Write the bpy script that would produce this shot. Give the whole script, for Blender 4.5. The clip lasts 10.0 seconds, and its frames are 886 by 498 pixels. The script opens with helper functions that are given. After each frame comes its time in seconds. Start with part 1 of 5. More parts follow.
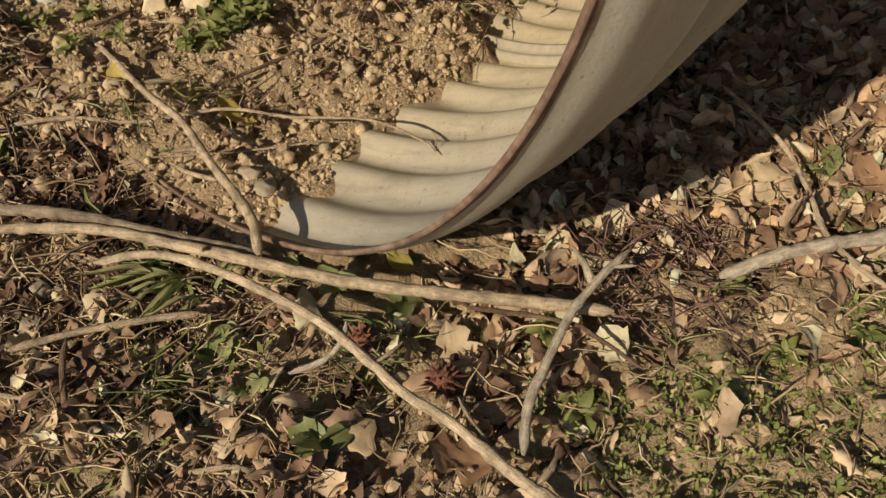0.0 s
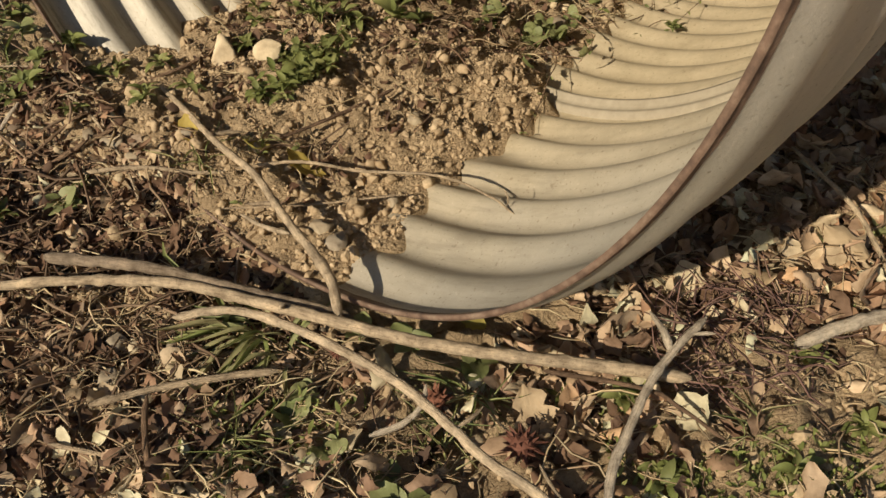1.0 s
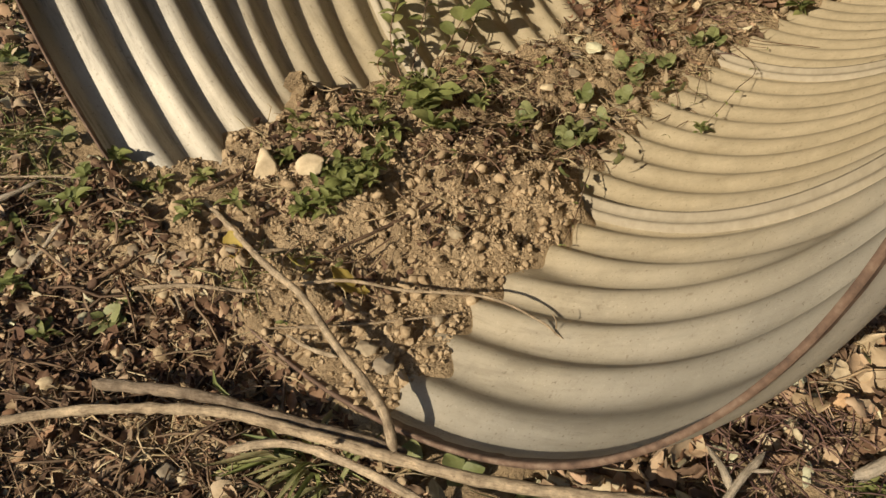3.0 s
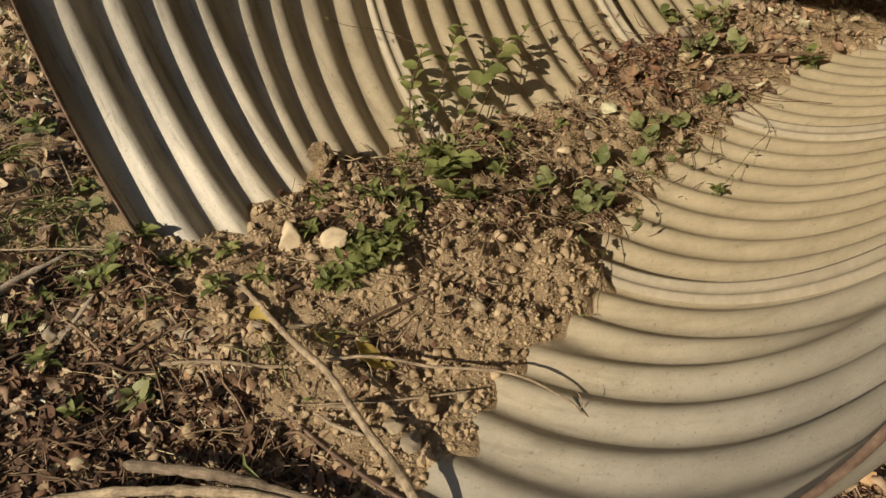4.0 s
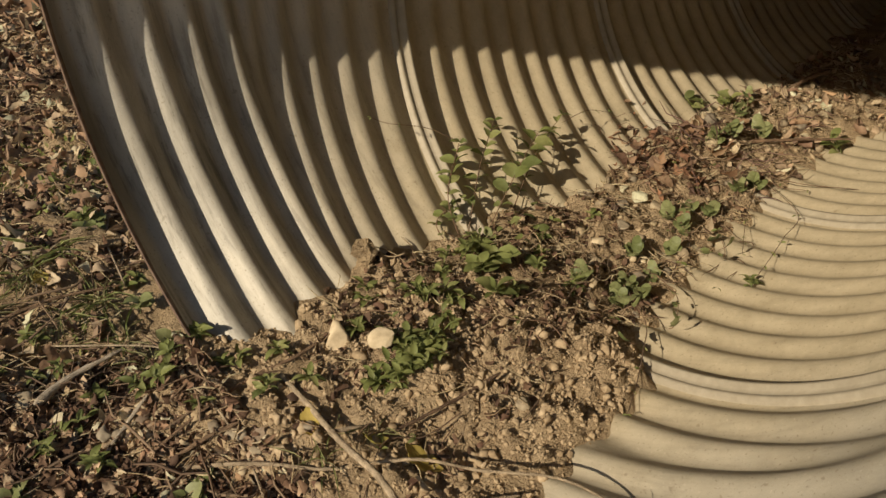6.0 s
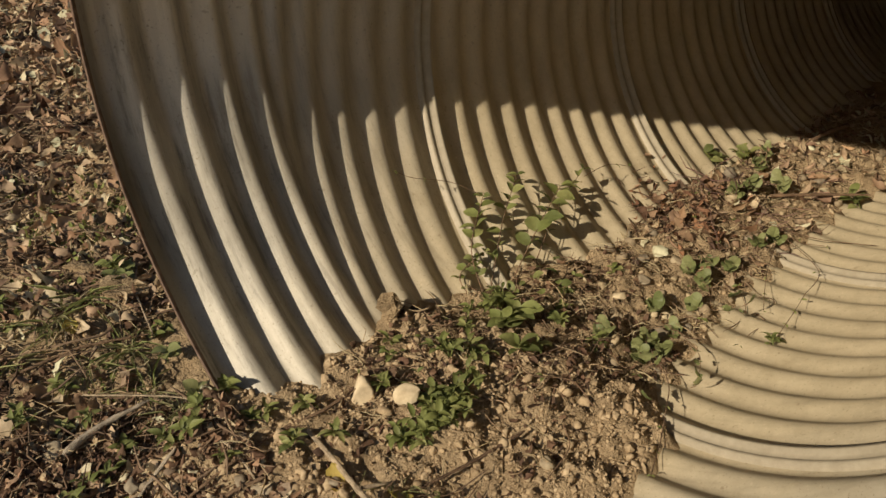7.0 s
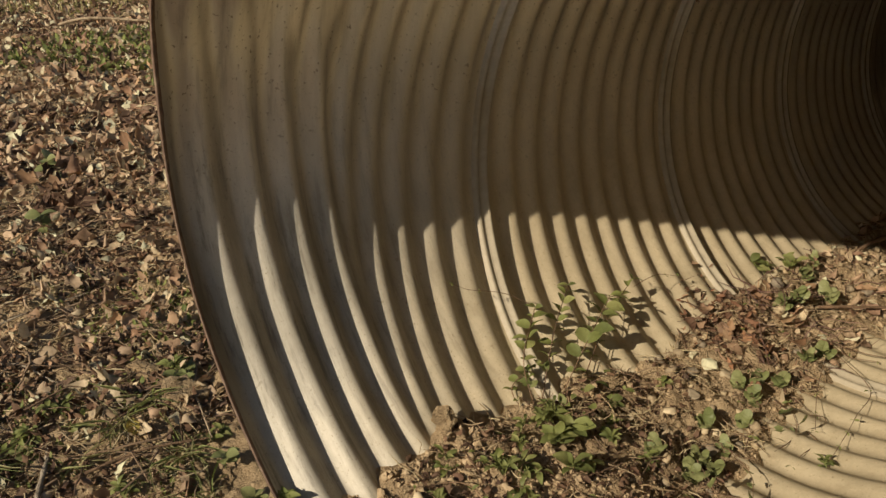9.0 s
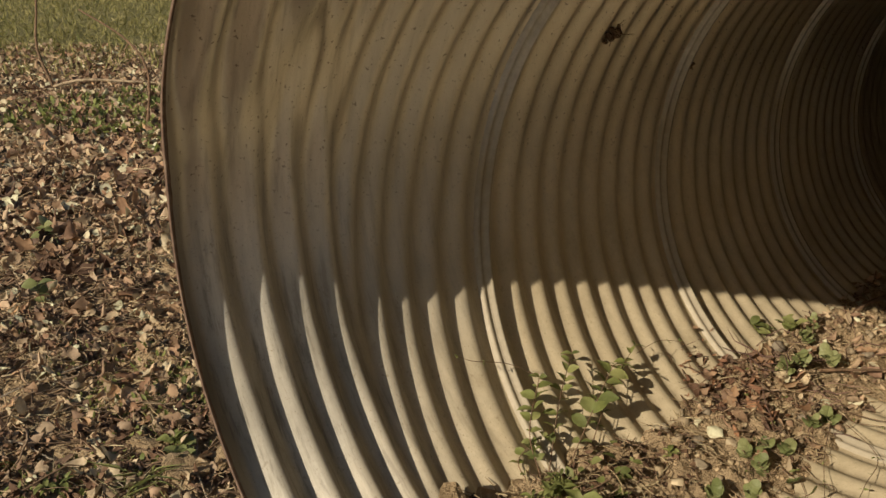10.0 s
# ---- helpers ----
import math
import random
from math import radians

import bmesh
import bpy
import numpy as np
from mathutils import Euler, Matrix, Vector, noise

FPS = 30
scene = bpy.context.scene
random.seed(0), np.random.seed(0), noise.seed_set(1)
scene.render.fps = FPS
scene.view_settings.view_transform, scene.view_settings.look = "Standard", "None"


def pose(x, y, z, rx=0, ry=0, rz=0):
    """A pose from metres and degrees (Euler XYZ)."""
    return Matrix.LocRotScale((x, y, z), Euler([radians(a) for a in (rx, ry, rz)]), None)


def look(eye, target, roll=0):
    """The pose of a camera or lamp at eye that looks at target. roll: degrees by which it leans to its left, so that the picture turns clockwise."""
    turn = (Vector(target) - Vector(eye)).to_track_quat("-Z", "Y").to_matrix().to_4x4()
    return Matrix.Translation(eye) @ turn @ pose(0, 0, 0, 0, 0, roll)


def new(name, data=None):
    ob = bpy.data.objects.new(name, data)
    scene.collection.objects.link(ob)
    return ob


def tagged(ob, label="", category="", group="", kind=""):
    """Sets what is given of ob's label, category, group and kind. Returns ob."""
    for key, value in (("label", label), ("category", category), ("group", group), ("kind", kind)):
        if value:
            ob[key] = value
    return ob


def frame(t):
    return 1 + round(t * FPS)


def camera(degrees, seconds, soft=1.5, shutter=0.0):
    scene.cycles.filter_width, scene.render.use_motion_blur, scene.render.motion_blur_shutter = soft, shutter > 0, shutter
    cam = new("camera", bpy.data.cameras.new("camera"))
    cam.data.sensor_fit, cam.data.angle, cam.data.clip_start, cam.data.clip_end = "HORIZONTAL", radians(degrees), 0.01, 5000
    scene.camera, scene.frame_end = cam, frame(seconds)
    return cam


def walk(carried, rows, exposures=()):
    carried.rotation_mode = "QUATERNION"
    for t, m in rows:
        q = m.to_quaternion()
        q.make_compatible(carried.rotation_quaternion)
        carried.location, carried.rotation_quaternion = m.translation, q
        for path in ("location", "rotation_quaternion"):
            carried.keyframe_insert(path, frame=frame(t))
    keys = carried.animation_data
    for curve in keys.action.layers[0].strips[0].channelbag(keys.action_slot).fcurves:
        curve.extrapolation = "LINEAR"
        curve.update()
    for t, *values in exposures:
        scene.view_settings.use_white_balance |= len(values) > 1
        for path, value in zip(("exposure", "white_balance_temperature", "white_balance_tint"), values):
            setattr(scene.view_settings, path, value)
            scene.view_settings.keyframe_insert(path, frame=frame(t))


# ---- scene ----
cam = camera(55.11, 10.0)
METRES, EYE, TILT, LEAN, TURN = 0.44, 0.555, -43.0, 0.0, 0.0
ROWS = [
    (0.0, 0.0000, -0.0000, 0.0000, 0.00, 0.00, 0.00),
    (0.5, -0.0682, -0.0045, 0.0380, 0.45, 0.70, -0.57),
    (1.0, -0.1282, -0.0088, 0.0748, 1.02, 1.64, -1.13),
    (1.5, -0.1717, -0.0121, 0.1122, 0.98, 2.37, -1.59),
    (2.0, -0.2027, -0.0119, 0.1466, 1.13, 3.24, -1.96),
    (2.5, -0.2269, -0.0177, 0.1894, 1.01, 4.27, -1.24),
    (4.0, -0.2769, -0.0671, 0.3374, 1.81, 7.54, -0.77),
    (4.5, -0.3146, -0.1083, 0.3991, 2.40, 8.75, 0.07),
    (5.0, -0.3196, -0.1216, 0.4110, 3.04, 10.26, -0.04),
    (5.5, -0.3374, -0.1318, 0.4275, 2.58, 10.66, -0.50),
    (7.0, -0.4064, -0.2035, 0.4973, 3.32, 13.91, -1.88),
    (7.5, -0.4111, -0.2349, 0.5215, 3.82, 14.90, -2.17),
    (8.0, -0.4305, -0.2608, 0.5270, 4.27, 15.94, -2.20),
    (8.5, -0.4644, -0.2915, 0.5556, 4.29, 16.73, -3.69),
    (9.0, -0.4883, -0.3285, 0.6074, 4.98, 18.79, -3.95),
    (9.5, -0.5218, -0.3462, 0.6421, 4.71, 20.79, -3.79),
    (10.0, -0.5454, -0.3578, 0.6787, 4.49, 22.25, -3.25),
]
walk(cam, [(t, pose(0, 0, EYE, TILT, LEAN, TURN) @ pose(METRES * x, METRES * y, METRES * z, 90 + pitch, roll, yaw)) for t, x, y, z, yaw, pitch, roll in ROWS],
     exposures=[(0.0, 0.1), (2.5, 0.14), (4.5, -0.1), (7.5, -0.08), (10.0, -0.02)])

# ---- light: low winter sun that shines down the pipe, clear sky ----
SUN_AZ, SUN_EL = 232.0, 31.0
to_sun = Vector((math.cos(radians(SUN_EL)) * math.cos(radians(SUN_AZ)), math.cos(radians(SUN_EL)) * math.sin(radians(SUN_AZ)), math.sin(radians(SUN_EL))))
sun_data = bpy.data.lights.new("sun", "SUN")
sun_data.energy, sun_data.angle, sun_data.color = 5.0, radians(0.55), (1.0, 0.872, 0.685)
sun = new("sun", sun_data)
sun.matrix_world = look(to_sun * 20, (0, 0, 0))
world = bpy.data.worlds.new("world")
scene.world = world
world.use_nodes = True
sky = world.node_tree.nodes.new("ShaderNodeTexSky")
sky.sky_type, sky.sun_disc = "NISHITA", False
sky.sun_elevation, sky.sun_rotation = radians(SUN_EL), math.atan2(to_sun.x, to_sun.y)
back = world.node_tree.nodes["Background"]
back.inputs["Strength"].default_value = 0.054
world.node_tree.links.new(sky.outputs["Color"], back.inputs["Color"])


# ---- materials ----
def material(name, rough=0.8, metal=0.0):
    m = bpy.data.materials.new(name)
    m.use_nodes = True
    b = m.node_tree.nodes["Principled BSDF"]
    b.inputs["Roughness"].default_value, b.inputs["Metallic"].default_value = rough, metal
    return m, m.node_tree.nodes, m.node_tree.links, b


def ramp(nodes, links, source, stops):
    r = nodes.new("ShaderNodeValToRGB")
    while len(r.color_ramp.elements) < len(stops):
        r.color_ramp.elements.new(0.5)
    for e, (at, col) in zip(r.color_ramp.elements, stops):
        e.position, e.color = at, (*col, 1)
    links.new(source, r.inputs["Fac"])
    return r.outputs["Color"]


def grain(nodes, links, scale, detail=6, rough=0.6, stretch=None):
    n = nodes.new("ShaderNodeTexNoise")
    n.inputs["Scale"].default_value, n.inputs["Detail"].default_value, n.inputs["Roughness"].default_value = scale, detail, rough
    tc = nodes.new("ShaderNodeTexCoord")
    if stretch:
        mp = nodes.new("ShaderNodeMapping")
        mp.inputs["Scale"].default_value = stretch
        links.new(tc.outputs["Object"], mp.inputs["Vector"])
        links.new(mp.outputs["Vector"], n.inputs["Vector"])
    else:
        links.new(tc.outputs["Object"], n.inputs["Vector"])
    return n.outputs["Fac"]


def mixed(nodes, links, fac, a, b, how="MIX"):
    m = nodes.new("ShaderNodeMix")
    m.data_type, m.blend_type = "RGBA", how
    for sock, v in ((m.inputs[0], fac), (m.inputs[6], a), (m.inputs[7], b)):
        if isinstance(v, (int, float)):
            sock.default_value = v
        elif isinstance(v, tuple):
            sock.default_value = (*v, 1)
        else:
            links.new(v, sock)
    return m.outputs[2]


def reckon(nodes, links, op, a, b=0.0, clamp=False):
    m = nodes.new("ShaderNodeMath")
    m.operation, m.use_clamp = op, clamp
    for sock, v in zip(m.inputs, (a, b)):
        if isinstance(v, (int, float)):
            sock.default_value = v
        else:
            links.new(v, sock)
    return m.outputs[0]


def bump(nodes, links, bsdf, height, strength, distance):
    b = nodes.new("ShaderNodeBump")
    b.inputs["Strength"].default_value, b.inputs["Distance"].default_value = strength, distance
    links.new(height, b.inputs["Height"])
    links.new(b.outputs["Normal"], bsdf.inputs["Normal"])


def galvanised():
    m, n, l, b = material("dusty_galvanised_steel", 0.5, 0.0)
    run = n.new("ShaderNodeAttribute")
    run.attribute_name = "run"
    turn = n.new("ShaderNodeAttribute")
    turn.attribute_name = "turn"
    big, fine = grain(n, l, 5, 5), grain(n, l, 70, 8, 0.7)
    speck = grain(n, l, 300, 3, 0.65)
    steel = ramp(n, l, big, [(0.3, (0.36, 0.33, 0.268)), (0.7, (0.48, 0.443, 0.365))])
    dust = ramp(n, l, fine, [(0.3, (0.475, 0.392, 0.258)), (0.7, (0.555, 0.468, 0.312))])
    # silt has settled on the floor and dried there as a tan film; the first corrugations are washed grey
    low = reckon(n, l, "MULTIPLY", reckon(n, l, "ABSOLUTE", turn.outputs["Fac"]), -0.68)
    much = reckon(n, l, "ADD", reckon(n, l, "MULTIPLY", run.outputs["Fac"], 1.7), low)
    much = reckon(n, l, "ADD", much, reckon(n, l, "MULTIPLY", big, 0.9))
    much = reckon(n, l, "ADD", much, -0.05, clamp=True)
    col = mixed(n, l, much, steel, dust)
    spots = ramp(n, l, speck, [(0.29, (0.34, 0.29, 0.22)), (0.38, (1, 1, 1)), (0.64, (1, 1, 1)), (0.72, (1.4, 1.4, 1.4))])
    col = mixed(n, l, 0.7, col, spots, "MULTIPLY")
    streak = grain(n, l, 9, 4, 0.7, (1.0, 1.0, 0.15))
    col = mixed(n, l, 0.4, col, ramp(n, l, streak, [(0.35, (0.62, 0.6, 0.55)), (0.6, (1, 1, 1))]), "MULTIPLY")
    drops = ramp(n, l, grain(n, l, 95, 2, 0.4), [(0.24, (0.40, 0.34, 0.26)), (0.29, (1, 1, 1))])
    col = mixed(n, l, 0.42, col, drops, "MULTIPLY")
    blotch = ramp(n, l, grain(n, l, 16, 7, 0.75), [(0.30, (0.66, 0.62, 0.55)), (0.48, (1, 1, 1)), (0.7, (1.12, 1.11, 1.08))])
    col = mixed(n, l, 0.28, col, blotch, "MULTIPLY")
    # grime and scuffs round the mouth, drawn out along the ribs
    ring = n.new("ShaderNodeCombineXYZ")
    l.new(reckon(n, l, "MULTIPLY", turn.outputs["Fac"], 2.2), ring.inputs["X"])
    l.new(reckon(n, l, "MULTIPLY", run.outputs["Fac"], 34.0), ring.inputs["Y"])
    scuff = n.new("ShaderNodeTexNoise")
    scuff.inputs["Scale"].default_value, scuff.inputs["Detail"].default_value, scuff.inputs["Roughness"].default_value = 1.6, 8, 0.68
    l.new(ring.outputs["Vector"], scuff.inputs["Vector"])
    near = reckon(n, l, "SUBTRACT", 1.0, reckon(n, l, "MULTIPLY", run.outputs["Fac"], 1.5), clamp=True)
    grime = ramp(n, l, scuff.outputs["Fac"], [(0.37, (0.24, 0.21, 0.165)), (0.47, (0.86, 0.85, 0.82)), (0.56, (1.06, 1.05, 1.03)), (0.66, (1.25, 1.24, 1.22))])
    col = mixed(n, l, reckon(n, l, "ADD", reckon(n, l, "MULTIPLY", near, reckon(n, l, "SUBTRACT", 0.3, reckon(n, l, "MULTIPLY", turn.outputs["Fac"], 0.3), clamp=True)), 0.12), col, grime, "MULTIPLY")
    # dark strip by the left rim: smudges, with the bent lip's shade painted in
    band = reckon(n, l, "SUBTRACT", 1.25, reckon(n, l, "MULTIPLY", run.outputs["Fac"], 26.0))
    band = reckon(n, l, "ADD", band, reckon(n, l, "MULTIPLY", reckon(n, l, "SUBTRACT", scuff.outputs["Fac"], 0.5), 3.0))
    band = reckon(n, l, "MULTIPLY", band, reckon(n, l, "MULTIPLY", reckon(n, l, "ADD", turn.outputs["Fac"], 0.7), -2.0, clamp=True), clamp=True)
    col = mixed(n, l, reckon(n, l, "MULTIPLY", band, 0.8), col, (0.11, 0.092, 0.068))
    # upper wall painted lighter and greyer for bounced light, and glossier than the silted floor
    bounce_lit = reckon(n, l, "MULTIPLY", reckon(n, l, "SUBTRACT", reckon(n, l, "ABSOLUTE", turn.outputs["Fac"]), 1.2), 1.6, clamp=True)
    bounce_zinc = mixed(n, l, 1.0, col, ramp(n, l, big, [(0.3, (1.30, 1.34, 1.46)), (0.7, (1.50, 1.54, 1.66))]), "MULTIPLY")
    bounce_zinc = mixed(n, l, 0.5, bounce_zinc, (0.78, 0.75, 0.69))
    # dirt spots and lime specks on the wall above the waterline
    dirt = ramp(n, l, grain(n, l, 130, 3, 0.6), [(0.31, (0.16, 0.12, 0.085)), (0.37, (1, 1, 1))])
    bounce_zinc = mixed(n, l, 0.65, bounce_zinc, dirt, "MULTIPLY")
    col = mixed(n, l, bounce_lit, col, bounce_zinc)
    l.new(col, b.inputs["Base Color"])
    l.new(reckon(n, l, "SUBTRACT", 0.52, reckon(n, l, "MULTIPLY", bounce_lit, 0.16)), b.inputs["Roughness"])
    l.new(reckon(n, l, "ADD", 0.12, reckon(n, l, "MULTIPLY", bounce_lit, 0.7)), b.inputs["Metallic"])
    bump(n, l, b, reckon(n, l, "ADD", fine, reckon(n, l, "MULTIPLY", speck, 0.5)), 0.28, 0.002)
    return m


def rusty():
    m, n, l, b = material("rust_edge", 0.8, 0.1)
    l.new(ramp(n, l, grain(n, l, 60, 6, 0.7), [(0.3, (0.075, 0.047, 0.033)), (0.5, (0.17, 0.107, 0.072)), (0.7, (0.28, 0.205, 0.145))]), b.inputs["Base Color"])
    bump(n, l, b, grain(n, l, 200), 0.4, 0.001)
    return m


def earthy(name, dark, mid, light, scale=14, turf=True):
    m, n, l, b = material(name, 0.95)
    c1 = ramp(n, l, grain(n, l, scale, 8, 0.65), [(0.25, dark), (0.5, mid), (0.75, light)])
    c2 = ramp(n, l, grain(n, l, 260, 4, 0.7), [(0.3, (0.72, 0.69, 0.66)), (0.6, (1.12, 1.1, 1.07))])
    col = mixed(n, l, 0.8, c1, c2, "MULTIPLY")
    if turf:
        xyz = n.new("ShaderNodeSeparateXYZ")
        l.new(n.new("ShaderNodeTexCoord").outputs["Object"], xyz.inputs[0])
        reach = reckon(n, l, "MULTIPLY", reckon(n, l, "SUBTRACT", xyz.outputs["Y"], 3.6), 0.3, clamp=True)
        col = mixed(n, l, reach, col, ramp(n, l, grain(n, l, 5, 8, 0.7), [(0.3, (0.13, 0.125, 0.045)), (0.7, (0.25, 0.22, 0.10))]))
    l.new(col, b.inputs["Base Color"])
    crumb = n.new("ShaderNodeTexVoronoi")
    crumb.inputs["Scale"].default_value, crumb.inputs["Randomness"].default_value = 210, 1.0
    wave = n.new("ShaderNodeVectorMath")
    wave.operation = "MULTIPLY_ADD"
    nz = n.new("ShaderNodeTexNoise")
    nz.inputs["Scale"].default_value = 130
    spot = n.new("ShaderNodeTexCoord")
    l.new(spot.outputs["Object"], nz.inputs["Vector"])
    l.new(nz.outputs["Color"], wave.inputs[0])
    wave.inputs[1].default_value = (0.006, 0.006, 0.006)
    l.new(spot.outputs["Object"], wave.inputs[2])
    l.new(wave.outputs[0], crumb.inputs["Vector"])
    lump = reckon(n, l, "SUBTRACT", grain(n, l, 120, 8, 0.75), reckon(n, l, "MULTIPLY", crumb.outputs["Distance"], 0.45))
    lump = reckon(n, l, "ADD", lump, reckon(n, l, "MULTIPLY", grain(n, l, 420, 5, 0.75), 0.55))
    bump(n, l, b, lump, 1.0, 0.0055)
    b.inputs["Specular IOR Level"].default_value = 0.15
    return m


def scattered(name, colours, rough=0.85, fine=90.0, see=0.0, per="island"):
    """Colours that differ from piece to piece, with veins and blotches on each."""
    m, n, l, b = material(name, rough)
    if per == "island":
        pick = n.new("ShaderNodeNewGeometry").outputs["Random Per Island"]
    else:
        pick = n.new("ShaderNodeObjectInfo").outputs["Random"]
    base = ramp(n, l, pick, [(k / max(1, len(colours) - 1), c) for k, c in enumerate(colours)])
    spots = ramp(n, l, grain(n, l, fine, 5, 0.65), [(0.3, (0.55, 0.5, 0.45)), (0.6, (1.1, 1.1, 1.1))])
    l.new(mixed(n, l, 0.7, base, spots, "MULTIPLY"), b.inputs["Base Color"])
    bump(n, l, b, grain(n, l, fine * 2.5, 5, 0.7), 0.5, 0.0015)
    b.inputs["Specular IOR Level"].default_value = 0.25
    if see:
        tr = n.new("ShaderNodeBsdfTranslucent")
        l.new(base, tr.inputs["Color"])
        ms = n.new("ShaderNodeMixShader")
        ms.inputs[0].default_value = see
        l.new(b.outputs["BSDF"], ms.inputs[1])
        l.new(tr.outputs["BSDF"], ms.inputs[2])
        l.new(ms.outputs["Shader"], n["Material Output"].inputs["Surface"])
    return m


def cleaner():
    m, n, l, b = material("worn_galvanised_steel", 0.62)
    turn = n.new("ShaderNodeAttribute")
    turn.attribute_name = "turn"
    # colour lifted above mid-wall so the seam stays bright where it lies in shade
    bounce_lit = reckon(n, l, "MULTIPLY", reckon(n, l, "SUBTRACT", reckon(n, l, "ABSOLUTE", turn.outputs["Fac"]), 1.55), 3.0, clamp=True)
    dusty = ramp(n, l, grain(n, l, 60, 6, 0.7), [(0.3, (0.32, 0.272, 0.19)), (0.7, (0.42, 0.36, 0.26))])
    bounce_zinc = ramp(n, l, grain(n, l, 60, 6, 0.7), [(0.3, (0.50, 0.49, 0.47)), (0.7, (0.72, 0.71, 0.69))])
    l.new(mixed(n, l, bounce_lit, dusty, bounce_zinc), b.inputs["Base Color"])
    l.new(reckon(n, l, "ADD", 0.1, reckon(n, l, "MULTIPLY", bounce_lit, 0.5)), b.inputs["Metallic"])
    bump(n, l, b, grain(n, l, 120), 0.2, 0.001)
    return m


STEEL, RUST, STEEL_CLEAN = galvanised(), rusty(), cleaner()
SOIL = earthy("dry_sandy_soil", (0.24, 0.172, 0.10), (0.42, 0.312, 0.188), (0.53, 0.405, 0.255))
CLOD = scattered("soil_clods", [(0.34, 0.25, 0.148), (0.46, 0.345, 0.21), (0.40, 0.297, 0.178), (0.51, 0.39, 0.245), (0.37, 0.27, 0.16)], 0.95, 160)
SOIL_LUMP = earthy("lump_soil", (0.24, 0.172, 0.10), (0.38, 0.282, 0.168), (0.50, 0.38, 0.235), 30, False)
TURF = earthy("bank_turf", (0.09, 0.09, 0.036), (0.16, 0.145, 0.06), (0.23, 0.195, 0.09), 5, False)
PEBBLE = scattered("pebbles", [(0.40, 0.31, 0.19), (0.50, 0.40, 0.25), (0.31, 0.24, 0.15), (0.24, 0.20, 0.145), (0.45, 0.34, 0.20)], 0.8, 120)
LITTER = scattered("dead_leaves", [(0.328, 0.208, 0.129), (0.657, 0.497, 0.321), (0.18, 0.115, 0.076), (0.522, 0.352, 0.223), (0.665, 0.657, 0.444), (0.402, 0.24, 0.141), (0.255, 0.16, 0.106), (0.665, 0.537, 0.345), (0.149, 0.096, 0.069), (0.567, 0.369, 0.206)], 0.65, 70, 0.12)
STRAW = scattered("dry_straw", [(0.50, 0.39, 0.22), (0.30, 0.20, 0.12), (0.60, 0.50, 0.30), (0.16, 0.10, 0.065), (0.44, 0.32, 0.19)], 0.8, 70)
GREEN = scattered("small_green_leaves", [(0.18, 0.215, 0.06), (0.29, 0.32, 0.10), (0.13, 0.165, 0.05), (0.36, 0.37, 0.13)], 0.55, 60, 0.3)
GREENS = scattered("plant_leaves", [(0.17, 0.20, 0.06), (0.27, 0.295, 0.10), (0.13, 0.155, 0.052), (0.35, 0.355, 0.135)], 0.5, 60, 0.3, "object")
IVY = scattered("ivy_leaves", [(0.15, 0.175, 0.065), (0.22, 0.24, 0.095), (0.29, 0.30, 0.135)], 0.45, 70, 0.2, "object")
GRASS = scattered("grass_blades", [(0.21, 0.25, 0.08), (0.32, 0.34, 0.13), (0.42, 0.38, 0.20), (0.16, 0.20, 0.07)], 0.55, 50, 0.25, "object")
LAWN = scattered("lawn_blades", [(0.21, 0.20, 0.055), (0.30, 0.27, 0.09), (0.40, 0.35, 0.16), (0.15, 0.16, 0.05)], 0.6, 30, 0.25)


def barky(name, colours):
    """Dry bark: flaky grain, dark cracks and paler worn patches."""
    m, n, l, b = material(name, 0.9)
    base = ramp(n, l, n.new("ShaderNodeObjectInfo").outputs["Random"], [(k / (len(colours) - 1), c) for k, c in enumerate(colours)])
    fibre = n.new("ShaderNodeAttribute")
    fibre.attribute_name = "fibre"
    strand = n.new("ShaderNodeTexNoise")
    strand.inputs["Scale"].default_value, strand.inputs["Detail"].default_value, strand.inputs["Roughness"].default_value = 1.0, 6, 0.7
    l.new(fibre.outputs["Vector"], strand.inputs["Vector"])
    strips = ramp(n, l, strand.outputs["Fac"], [(0.34, (0.66, 0.62, 0.58)), (0.5, (1, 1, 1)), (0.66, (1.2, 1.18, 1.15))])
    base = mixed(n, l, 0.9, base, strips, "MULTIPLY")
    worn = ramp(n, l, grain(n, l, 45, 6, 0.7), [(0.32, (0.45, 0.42, 0.38)), (0.5, (0.95, 0.93, 0.9)), (0.68, (1.5, 1.45, 1.35))])
    crack = ramp(n, l, grain(n, l, 320, 6, 0.75), [(0.33, (0.5, 0.45, 0.4)), (0.45, (1, 1, 1)), (0.7, (1.15, 1.15, 1.15))])
    l.new(mixed(n, l, 0.85, mixed(n, l, 0.9, base, worn, "MULTIPLY"), crack, "MULTIPLY"), b.inputs["Base Color"])
    bump(n, l, b, strand.outputs["Fac"], 0.8, 0.003)
    b.inputs["Specular IOR Level"].default_value = 0.2
    return m


BARK = barky("bark", [(0.42, 0.335, 0.23), (0.36, 0.28, 0.19), (0.48, 0.39, 0.275)])
GREYBARK = barky("weathered_bark", [(0.36, 0.305, 0.235), (0.44, 0.38, 0.295)])
ROUGHBARK = barky("rough_bark", [(0.23, 0.18, 0.13), (0.28, 0.225, 0.165)])
TWIG = barky("twig_bark", [(0.17, 0.11, 0.07), (0.23, 0.155, 0.098), (0.12, 0.078, 0.052)])
YELLOW = scattered("yellow_leaf", [(0.50, 0.38, 0.10), (0.42, 0.36, 0.10)], 0.6, 50, 0.3, "object")
